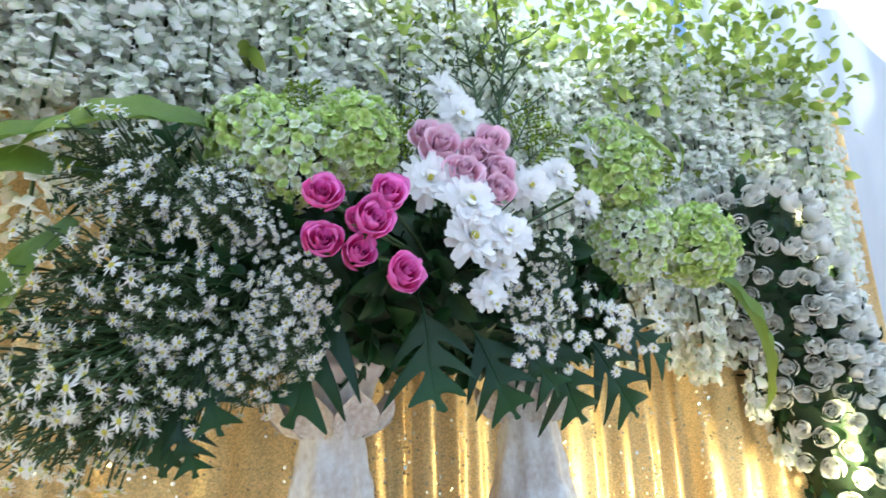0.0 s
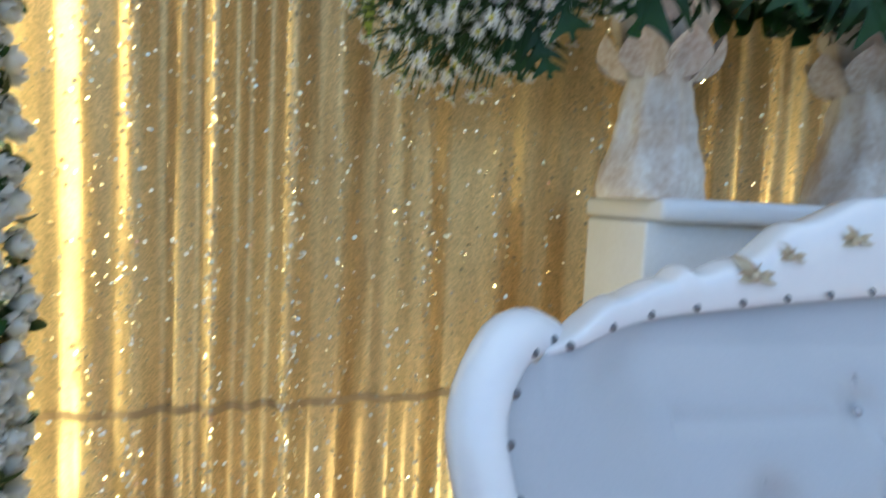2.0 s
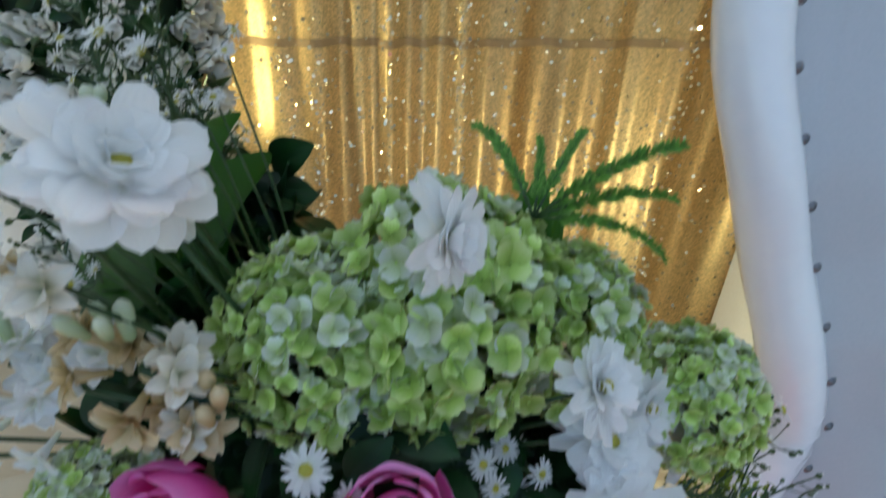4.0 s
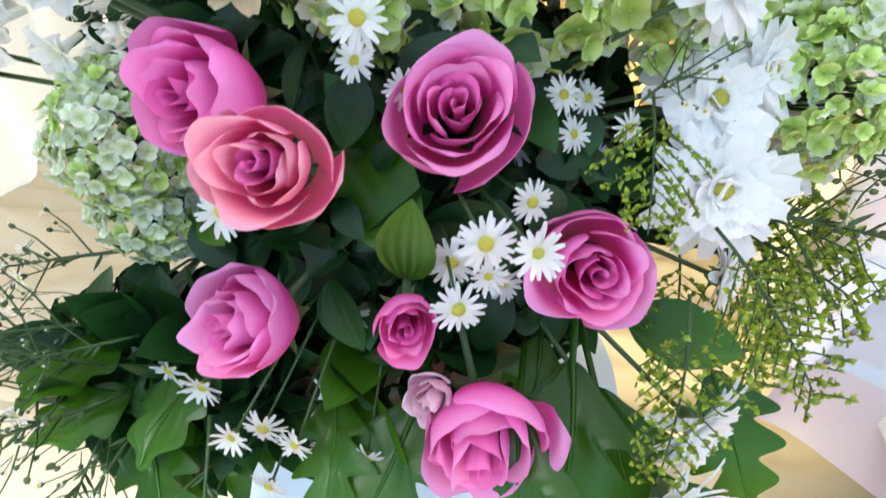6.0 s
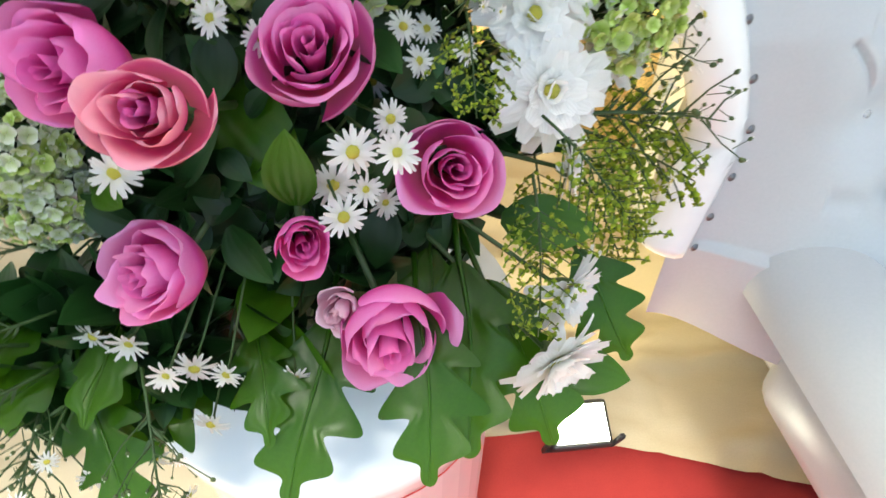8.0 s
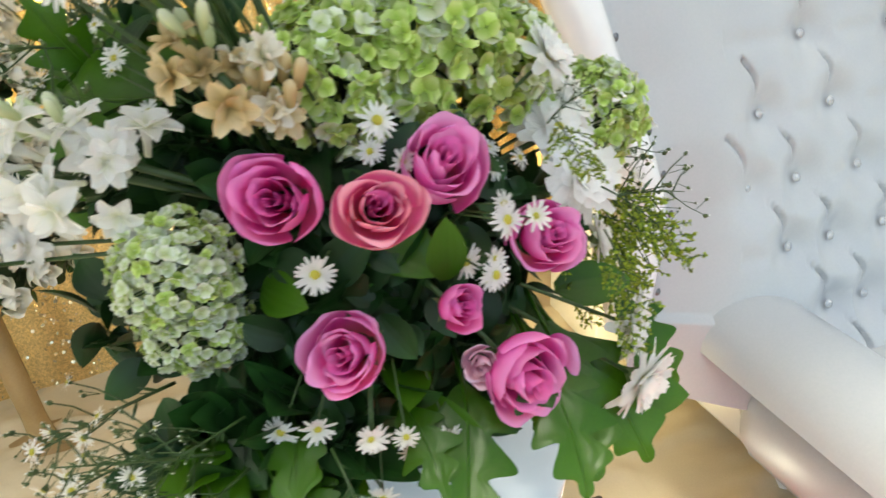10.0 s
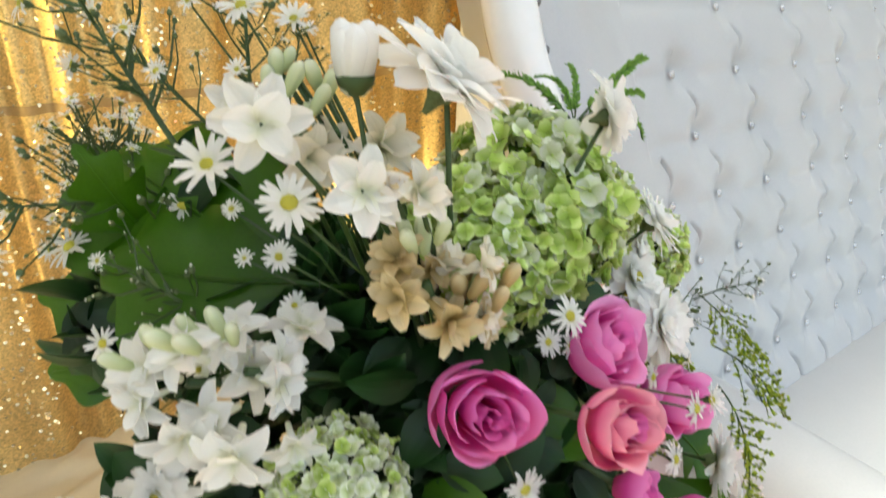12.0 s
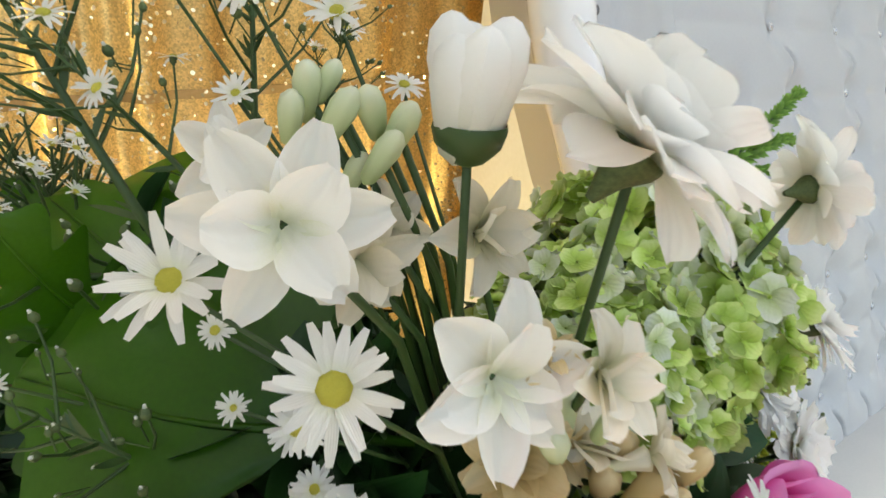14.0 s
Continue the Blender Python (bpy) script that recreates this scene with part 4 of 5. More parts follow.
# ---- stand under the lower flowers ----
stand = thing("flower_stand", "round white painted stand carrying the lower bouquet", "stand")
g = Geo()
g.lathe([(0.0, 0.02), (0.17, 0.02), (0.175, 0.05), (0.155, 0.08), (0.15, 0.4), (0.152, 0.63), (0.168, 0.66), (0.17, 0.695), (0.0, 0.7)], 40, 0, Matrix.Translation((-0.3, 0.37, 0.0)))
part("drum", g.mesh("drum", PAINT), stand)
g = Geo()
for z in (0.615, 0.64):
    g.lathe([(0.1535, z), (0.1545, z + 0.001), (0.1535, z + 0.002)], 40, 0, Matrix.Translation((-0.3, 0.37, 0.0)))
part("line", g.mesh("line", RED), stand, label="thin red painted lines")

# ---- flowers: shared meshes ----
ROSES = {"pink": [rose_geo(i, 0.9, 15).mesh("rose", PINK, CALYX, HEARTPINK) for i in (1, 2, 3, 11)],
         "salmon": [rose_geo(4, 0.9, 15).mesh("rose", SALMON, CALYX, HEARTPINK)],
         "deep": [rose_geo(i, 0.8, 14).mesh("rose", DEEP, CALYX, HEARTDEEP) for i in (5, 6, 7)],
         "pale": [rose_geo(i, 1.0).mesh("rose", PALE, CALYX, PALE) for i in (8, 9)],
         "small": [rose_geo(10, 0.3, 12).mesh("rose", DEEP, CALYX, HEARTDEEP)]}
MUMS = [mum_geo(20 + i).mesh("chrysanthemum", WHITE, DISC, CALYX) for i in range(3)]
BIGMUM = peony_geo(30).mesh("chrysanthemum", WHITE, DISC, CALYX)
DAISIES = [daisy_geo(35 + i, 21, 0.1 + 0.2 * i).mesh("daisy", WHITE, DISC, CALYX) for i in range(3)]
HYDS = [hydrangea_geo(50 + i, 430, 0.25, 0.125).mesh("hydrangea", HYDRA, STEM, HYDRA_W) for i in range(2)] + [hydrangea_geo(53, 380, 0.3, 0.108).mesh("hydrangea", HYDRA_W, STEM, HYDRA)]
STARS = [star_geo(70 + i).mesh("tuberose", WHITE) for i in range(3)]
STARS_B = [star_geo(74 + i, 6, 0.9, 0.3, 0.6).mesh("tuberose", BROWNED if i else CREAMY) for i in range(3)]
GOLDPOD = pod_geo().mesh("tuberose_bud", BROWNED)
PODS = pod_geo().mesh("tuberose_bud", BUDGREEN)
BUDPETAL = pod_geo().mesh("bud_petal", WHITE)
LOBED = [lobed_geo(80 + i, 3, 0.29, 0.22, 0.58).mesh("lobed_leaf", LEAF) for i in range(3)]
LOBED_D = [lobed_geo(85 + i, 3, 0.46, 0.28, 0.84, 1.0, 1.2).mesh("lobed_leaf", LEAF_D) for i in range(3)]
WIDE = [lobed_geo(90 + i, 2, 0.3, 0.2, 0.35).mesh("lobed_leaf", LEAF) for i in range(2)]
BROAD = lobed_geo(93, 2, 0.42, 0.2, 0.45).mesh("lobed_leaf", LEAF)
FINGER = oval_geo(0.13, 0.15, 0.05).mesh("finger_leaf", LEAF)
OVALS = oval_geo(0.3, 0.2, 0.15).mesh("oval_leaf", LEAF)
FRONDS = [frond_geo(130 + i, 0.2 + 0.15 * i).mesh("frond", FROND, STEM) for i in range(3)]
BLADES = [blade_geo(95 + i, 0.14 - 0.065 * i, 0.35 + 0.25 * i, 0.012).mesh("strap_leaf", LEAF_L) for i in range(2)]
FERNM = [fern_geo(100 + i, 20, 0.25 + 0.2 * i, 0.5).mesh("fern_spray", FERN, STEM) for i in range(3)]
SPRAYM = [spray_geo(110 + i, 10, 0.075, 0.4, 16, 0.35).mesh("aster_spray", WHITE, DISC, CALYX, STEM) for i in range(3)]
BLOOMY = [spray_geo(120 + i, 100, 0.038, 0.38, 30, 0.85).mesh("aster_spray", WHITE, DISC, CALYX, STEM) for i in range(4)]


def near(base, me, name, parent, m, label=""):
    """A part given by its place in the world, under a thing whose Empty stands at base."""
    return part(name, me, parent, Matrix.Translation(Vector(base)).inverted() @ m, label)


def stalk(base, parent, foot, tip, r=0.0018, name="stalk"):
    g = Geo()
    f, t = Vector(foot), Vector(tip)
    mid = f.lerp(t, 0.5) + Vector((0, 0, 0.02))
    g.tube([f, mid, t], [r * 1.3, r, r * 0.8], 5)
    near(base, g.mesh(name, STEM), name, parent, Matrix())


# ---- lower bouquet, in the stand before the sofa ----
LB = (-0.294, 0.364, 0.703)
low = thing("flower_bouquet", "full bouquet of pink roses, green hydrangeas and white flowers", "bouquet", LB)
HEART = Vector((-0.306, 0.367, 0.871))
# Unseen dark body added so the gaps between flowers look shaded.
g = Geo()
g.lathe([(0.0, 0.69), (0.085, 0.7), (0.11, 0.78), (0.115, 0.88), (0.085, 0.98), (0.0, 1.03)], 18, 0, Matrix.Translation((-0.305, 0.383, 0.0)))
near(LB, g.mesh("dark_core", CORE), "dark_core", low, Matrix(), "added dark green core, shading the gaps between flowers")
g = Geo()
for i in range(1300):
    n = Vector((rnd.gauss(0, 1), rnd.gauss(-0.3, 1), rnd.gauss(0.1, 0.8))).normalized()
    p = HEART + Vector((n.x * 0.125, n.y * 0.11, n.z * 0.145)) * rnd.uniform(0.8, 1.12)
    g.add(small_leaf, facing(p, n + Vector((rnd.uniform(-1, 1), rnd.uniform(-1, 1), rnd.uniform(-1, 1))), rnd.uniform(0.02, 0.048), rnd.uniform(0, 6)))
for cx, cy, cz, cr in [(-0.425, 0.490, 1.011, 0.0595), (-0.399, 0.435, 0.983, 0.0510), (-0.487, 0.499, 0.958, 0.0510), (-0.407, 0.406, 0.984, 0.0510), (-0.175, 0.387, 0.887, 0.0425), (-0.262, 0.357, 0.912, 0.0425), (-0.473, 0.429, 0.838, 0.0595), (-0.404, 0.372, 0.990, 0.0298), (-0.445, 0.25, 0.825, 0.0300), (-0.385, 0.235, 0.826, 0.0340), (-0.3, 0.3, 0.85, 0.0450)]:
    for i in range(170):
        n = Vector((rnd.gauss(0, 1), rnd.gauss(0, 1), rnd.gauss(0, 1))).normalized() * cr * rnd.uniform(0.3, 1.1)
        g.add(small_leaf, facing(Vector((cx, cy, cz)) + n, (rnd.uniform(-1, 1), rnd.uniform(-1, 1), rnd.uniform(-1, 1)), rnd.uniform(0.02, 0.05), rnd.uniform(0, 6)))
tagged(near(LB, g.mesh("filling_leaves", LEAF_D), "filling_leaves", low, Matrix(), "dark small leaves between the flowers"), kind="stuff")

for kind, k, x, y, z, r, fx, fy, fz in (
        ("salmon", 0, -0.333, 0.192, 1.004, 0.0258, -0.05, -0.85, 0.5), ("pink", 0, -0.275, 0.246, 1.005, 0.0335, 0.02, -0.75, 0.66),
        ("pink", 1, -0.21, 0.227, 0.946, 0.0315, 0.05, -0.85, 0.5), ("small", 0, -0.284, 0.203, 0.924, 0.0195, 0.2, -0.85, 0.4),
        ("pink", 2, -0.365, 0.201, 0.913, 0.0305, -0.45, -0.75, 0.5), ("pink", 3, -0.247, 0.18, 0.867, 0.035, 0.05, -0.93, 0.15),
        ("deep", 0, -0.384, 0.24, 0.998, 0.0345, -0.3, -0.85, 0.4)):
    o = Vector((fx, fy, fz)).normalized()
    p = Vector((x, y, z)) - o * r * 0.5
    near(LB, ROSES[kind][k], "rose", low, facing(p, o, r, k * 2 + x * 9), {"salmon": "salmon pink open rose", "small": "small half-shut deep pink rose"}.get(kind, "open bright pink rose"))
    stalk(LB, low, HEART, p - o * r * 0.5, 0.0025)
for x, y, z, r, k in [(-0.322, 0.338, 1.036, 0.052, 0), (-0.258, 0.36, 1.043, 0.068, 0), (-0.186, 0.378, 1.022, 0.05, 0), (-0.443, 0.295, 0.94, 0.037, 1), (-0.44, 0.302, 0.9, 0.036, 1), (-0.095, 0.372, 0.972, 0.044, 0)]:
    c = Vector((x, y, z))
    o = (c - HEART).normalized() + Vector((0, -0.3, 0.4))
    near(LB, HYDS[2 if k else 0], "hydrangea", low, facing(c, o, r, x * 30), "whitish green hydrangea head" if k else "lime green hydrangea head")
    stalk(LB, low, HEART, c, 0.003)
for n, (x, y, z, r, fx, fy, fz) in enumerate([(-0.149, 0.302, 0.945, 0.0350, 0.15, -0.85, 0.45), (-0.156, 0.330, 0.977, 0.0330, 0.1, -0.75, 0.6), (-0.087, 0.370, 0.936, 0.0290, 0.4, -0.75, 0.45), (-0.140, 0.387, 0.975, 0.0340, 0.4, -0.75, 0.4), (-0.086, 0.412, 0.941, 0.0289, 0.8, -0.4, 0.3), (-0.142, 0.233, 0.850, 0.0289, 0.55, -0.75, -0.05), (-0.152, 0.203, 0.824, 0.0323, 0.35, -0.85, -0.15), (-0.128, 0.302, 0.889, 0.0204, 0.9, -0.3, 0.1), (-0.550, 0.307, 0.963, 0.0281, -0.8, -0.5, 0.1), (-0.524, 0.319, 0.966, 0.0187, -0.6, -0.7, 0.2), (-0.177, 0.307, 1.039, 0.0272, 0.5, -0.5, 0.6), (-0.132, 0.345, 0.989, 0.0255, 0.4, -0.8, 0.4)]):
    near(LB, MUMS[n % 3], "chrysanthemum", low, facing((x, y, z), (fx, fy, fz), r, n), "white chrysanthemum")
    stalk(LB, low, HEART, (x, y, z))
for n, (x, y, z, r, fx, fy, fz) in enumerate([(-0.383, 0.292, 1.152, 0.039, 0.5, -0.25, 0.75), (-0.257, 0.3, 1.124, 0.026, 0.85, -0.45, 0.2)]):
    near(LB, BIGMUM, "chrysanthemum", low, facing((x, y, z), (fx, fy, fz), r, n), "large loose white chrysanthemum")
    stalk(LB, low, HEART, (x, y, z))
for n, (x, y, z, r) in enumerate([(-0.258, 0.205, 0.974, 0.0100), (-0.271, 0.239, 0.933, 0.0110), (-0.240, 0.206, 0.972, 0.0100), (-0.265, 0.206, 0.939, 0.0095), (-0.366, 0.231, 0.952, 0.0110), (-0.317, 0.247, 0.883, 0.0102), (-0.249, 0.305, 0.954, 0.0102), (-0.236, 0.320, 0.939, 0.0102), (-0.229, 0.378, 0.983, 0.0110), (-0.207, 0.344, 0.950, 0.0102), (-0.219, 0.359, 0.963, 0.0093), (-0.191, 0.391, 0.971, 0.0119), (-0.352, 0.191, 0.806, 0.0093), (-0.342, 0.336, 1.014, 0.0119), (-0.246, 0.265, 0.900, 0.0093), (-0.382, 0.178, 0.798, 0.0085), (-0.386, 0.431, 1.164, 0.0067), (-0.442, 0.395, 1.147, 0.0067), (-0.382, 0.394, 1.149, 0.0067), (-0.449, 0.338, 1.064, 0.0079)] + [(-0.456, 0.370, 1.052, 0.0055), (-0.459, 0.374, 1.080, 0.0055), (-0.518, 0.444, 1.036, 0.0055), (-0.439, 0.346, 1.029, 0.0079), (-0.299, 0.325, 0.998, 0.0080), (-0.403, 0.215, 0.861, 0.0099), (-0.382, 0.207, 0.863, 0.0107), (-0.351, 0.197, 0.850, 0.0099), (-0.333, 0.190, 0.852, 0.0080), (-0.483, 0.228, 0.825, 0.0107), (-0.482, 0.244, 0.836, 0.0080), (-0.443, 0.466, 1.177, 0.0073), (-0.476, 0.346, 1.113, 0.0145), (-0.458, 0.298, 1.107, 0.0125), (-0.436, 0.398, 1.178, 0.0115), (-0.412, 0.388, 1.172, 0.0105), (-0.314, 0.260, 1.026, 0.0110), (-0.326, 0.260, 0.870, 0.0095), (-0.356, 0.180, 0.869, 0.0090), (-0.231, 0.300, 0.986, 0.0082)] + [(-0.223, 0.300, 0.967, 0.0082), (-0.208, 0.317, 0.946, 0.0082), (-0.196, 0.310, 0.968, 0.0082), (-0.318, 0.270, 1.005, 0.0082), (-0.298, 0.270, 0.995, 0.0082), (-0.241, 0.245, 0.965, 0.0082), (-0.217, 0.320, 0.976, 0.0082), (-0.255, 0.230, 0.936, 0.0082), (-0.302, 0.200, 0.831, 0.0080), (-0.327, 0.210, 0.817, 0.0080)]):
    p = Vector((x, y, z))
    o = (p - HEART).normalized() + Vector((rnd.uniform(-0.25, 0.25), -0.7, rnd.uniform(0.0, 0.4)))
    near(LB, DAISIES[n % 3], "daisy", low, facing(p, o, r * 1.1, n), "white aster with a yellow middle")
    stalk(LB, low, HEART.lerp(p, 0.35), p - o.normalized() * r * 0.4, 0.0009)

# tuberose heads: open stars round a stem, shut buds on top
for x, y, z, reach, count, k in [(-0.476, 0.322, 1.015, 0.0380, 8, 0), (-0.393, 0.288, 1.056, 0.0306, 6, 1), (-0.5, 0.338, 1.008, 0.0340, 5, 0)]:
    c = Vector((x, y, z))
    o = (c - HEART).normalized()
    stalk(LB, low, HEART, c, 0.0035)
    for i in range(int(count)):
        a = i * 2.4
        side = Vector((math.cos(a), math.sin(a) * 0.6 - 0.3, math.sin(a) * 0.8))
        p = c + side * reach * rnd.uniform(0.45, 0.9) + o * reach * rnd.uniform(-0.6, 0.5)
        near(LB, (STARS_B if k else STARS)[i % 3], "tuberose", low, facing(p, side + o * 0.5 + Vector((0, -0.3, 0.2)), rnd.uniform(0.015, 0.021), i), "browning cream tuberose" if k else "white fleshy tuberose")
    for i in range(int(count * 0.7)):
        a = i * 2.4 + 1
        side = Vector((math.cos(a), math.sin(a), 0.4))
        p = c + side * reach * 0.3 + o * reach * rnd.uniform(0.5, 1.0) + Vector((0, 0, reach * 0.25))
        near(LB, PODS, "tuberose_bud", low, facing(p, side * 0.6 + o + Vector((0, 0, 0.5)), rnd.uniform(0.008, 0.011), i))

# single tuberoses and buds that stand out of the heads
for n, (x, y, z, r, k) in enumerate([(-0.461, 0.315, 1.137, 0.0205, 0), (-0.428, 0.345, 1.111, 0.0204, 1), (-0.451, 0.385, 1.130, 0.0161, 0), (-0.411, 0.357, 1.113, 0.0153, 1), (-0.389, 0.340, 1.113, 0.0213, 1), (-0.434, 0.279, 1.114, 0.0187, 0), (-0.423, 0.276, 1.117, 0.0076, 2), (-0.411, 0.271, 1.111, 0.0161, 1), (-0.431, 0.369, 1.152, 0.0102, 3), (-0.436, 0.369, 1.145, 0.0093, 3), (-0.427, 0.358, 1.147, 0.0102, 3), (-0.417, 0.356, 1.148, 0.0102, 3), (-0.412, 0.350, 1.144, 0.0102, 3), (-0.420, 0.361, 1.129, 0.0085, 3), (-0.419, 0.347, 1.138, 0.0093, 3), (-0.426, 0.367, 1.155, 0.0076, 3), (-0.403, 0.302, 1.058, 0.0153, 2), (-0.384, 0.298, 1.058, 0.0145, 2), (-0.391, 0.295, 1.043, 0.0119, 4), (-0.374, 0.285, 1.050, 0.0119, 4)] + [(-0.370, 0.274, 1.055, 0.0102, 4), (-0.359, 0.278, 1.058, 0.0102, 4), (-0.352, 0.272, 1.055, 0.0102, 4), (-0.368, 0.286, 1.059, 0.0102, 4), (-0.359, 0.271, 1.044, 0.0102, 4), (-0.382, 0.284, 1.035, 0.0145, 2), (-0.369, 0.275, 1.036, 0.0145, 1)]):
    o = Vector((rnd.uniform(-0.3, 0.3), -1, rnd.uniform(0.0, 0.5)))
    me = (STARS[n % 3], STARS_B[0], STARS_B[1 + n % 2], PODS, GOLDPOD)[int(k)]
    up = Vector((rnd.uniform(-0.6, 0.6), -0.4, 1)) if k > 2 else o
    near(LB, me, "tuberose" if k < 3 else "tuberose_bud", low, facing((x, y, z), up, r, n * 1.3), ("white fleshy tuberose", "cream tuberose", "browning tuberose", "green-white shut bud", "golden brown shut bud")[int(k)])
    stalk(LB, low, HEART.lerp(Vector((x, y, z)), 0.5), (x, y, z), 0.0015)
near(LB, ROSES["pale"][0], "torn_petal", low, facing((-0.274, 0.211, 0.871), (-0.3, -0.9, 0.3), 0.015, 1), "torn white and pink petals")

# a shut bud on a straight stem
bud_at = Vector((-0.418, 0.312, 1.16))
for i in range(6):
    a = i * 1.047
    near(LB, BUDPETAL, "bud_petal", low, facing(bud_at + Vector((0.0045 * math.cos(a), 0.0045 * math.sin(a), 0.002 * (i % 3))), (0.16 * math.cos(a + 0.5), 0.16 * math.sin(a + 0.5), 1), 0.0145, i))
g = Geo()
g.lathe([(0.0015, -0.0145), (0.004, -0.0135), (0.0078, -0.0095), (0.0088, -0.006), (0.0085, -0.0045)], 12, 0, Matrix.Translation(bud_at))
near(LB, g.mesh("bud_calyx", STEM), "bud_calyx", low, Matrix())
stalk(LB, low, (-0.361, 0.369, 0.946), bud_at - Vector((0, 0, 0.012)), 0.0015)

for n, (bx, by, bz, tx, ty, tz, k) in enumerate([(-0.405, 0.385, 1.02, -0.512, 0.552, 1.1, 4), (-0.43, 0.375, 1.03, -0.535, 0.465, 1.035, 4), (-0.430, 0.478, 0.958, -0.512, 0.564, 1.100, 0), (-0.461, 0.501, 0.956, -0.566, 0.550, 0.982, 1), (-0.466, 0.492, 0.930, -0.573, 0.527, 0.924, 1), (-0.472, 0.492, 1.017, -0.514, 0.457, 1.101, 0), (-0.284, 0.229, 0.846, -0.309, 0.131, 0.799, 0), (-0.204, 0.259, 0.856, -0.206, 0.147, 0.792, 0), (-0.188, 0.255, 0.842, -0.146, 0.160, 0.768, 0), (-0.122, 0.281, 0.836, -0.079, 0.217, 0.779, 0), (-0.145, 0.232, 0.785, -0.095, 0.207, 0.786, 2), (-0.169, 0.299, 0.854, -0.113, 0.270, 0.864, 2), ] + [(-0.422, 0.237, 0.830, -0.388, 0.146, 0.814, 0), (-0.448, 0.242, 0.849, -0.460, 0.180, 0.871, 1), (-0.232, 0.217, 0.864, -0.233, 0.125, 0.814, 0), (-0.435, 0.268, 0.805, -0.476, 0.197, 0.797, 0), (-0.361, 0.237, 0.805, -0.407, 0.168, 0.797, 0), (-0.213, 0.375, 1.014, -0.207, 0.437, 1.088, 3), (-0.213, 0.375, 1.014, -0.185, 0.424, 1.092, 3), (-0.213, 0.375, 1.014, -0.236, 0.405, 1.093, 3), (-0.213, 0.375, 1.014, -0.200, 0.418, 1.109, 3), (-0.207, 0.383, 1.009, -0.130, 0.437, 1.037, 3)] + [(-0.430, 0.215, 0.841, -0.457, 0.170, 0.848, 1), (-0.411, 0.199, 0.838, -0.383, 0.126, 0.803, 0), (-0.396, 0.224, 0.856, -0.403, 0.166, 0.847, 1), (-0.325, 0.228, 0.843, -0.316, 0.158, 0.823, 0), (-0.219, 0.276, 0.853, -0.231, 0.199, 0.812, 0), (-0.461, 0.291, 0.818, -0.499, 0.234, 0.799, 0)]):
    near(LB, (LOBED[n % 3], WIDE[n % 2], OVALS, FINGER, BROAD)[int(k)], "lobed_leaf", low, along((bx, by, bz), (tx, ty, tz), (-0.15, -0.75, 0.65)), "glossy deep green lobed leaf")
for bx, by, bz, tx, ty, tz in [(-0.330, 0.296, 0.960, -0.290, 0.238, 0.930), (-0.318, 0.290, 0.891, -0.302, 0.294, 0.958), (-0.289, 0.228, 0.930, -0.288, 0.221, 0.972), (-0.312, 0.267, 0.849, -0.322, 0.211, 0.860), (-0.328, 0.247, 0.822, -0.284, 0.183, 0.829), (-0.384, 0.242, 0.822, -0.396, 0.184, 0.847), (-0.395, 0.281, 0.925, -0.378, 0.236, 0.931)]:
    near(LB, OVALS, "oval_leaf", low, along((bx, by, bz), (tx, ty, tz), (-0.1, -0.9, 0.4)))
for n, (bx, by, bz, tx, ty, tz) in enumerate([(-0.127, 0.356, 0.893, 0.007, 0.340, 0.854), (-0.126, 0.352, 0.887, -0.063, 0.281, 0.824), (-0.143, 0.334, 0.884, -0.139, 0.267, 0.855), (-0.126, 0.359, 0.900, -0.013, 0.354, 0.886), (-0.120, 0.367, 0.908, -0.064, 0.379, 0.951), (-0.126, 0.352, 0.887, -0.030, 0.311, 0.840), (-0.207, 0.246, 1.016, -0.208, 0.196, 1.003), (-0.167, 0.247, 0.962, -0.120, 0.192, 0.938), (-0.172, 0.233, 0.937, -0.169, 0.169, 0.900)]):
    near(LB, FERNM[n % 3], "fern_spray", low, along((bx, by, bz), (tx, ty, tz), (0, -0.6, 0.8)), "feathery yellow-green spray")
for n, (bx, by, bz, tx, ty, tz) in enumerate([(-0.211, 0.364, 1.102, -0.143, 0.360, 1.154), (-0.211, 0.364, 1.102, -0.144, 0.350, 1.131), (-0.211, 0.364, 1.102, -0.145, 0.340, 1.110), (-0.211, 0.364, 1.102, -0.183, 0.400, 1.144), (-0.211, 0.364, 1.102, -0.241, 0.420, 1.145), (-0.211, 0.364, 1.102, -0.205, 0.400, 1.144)]):
    near(LB, FRONDS[n % 3], "frond", low, along((bx, by, bz), (tx, ty, tz), (0, -0.5, 0.9)), "mossy bright green frond")
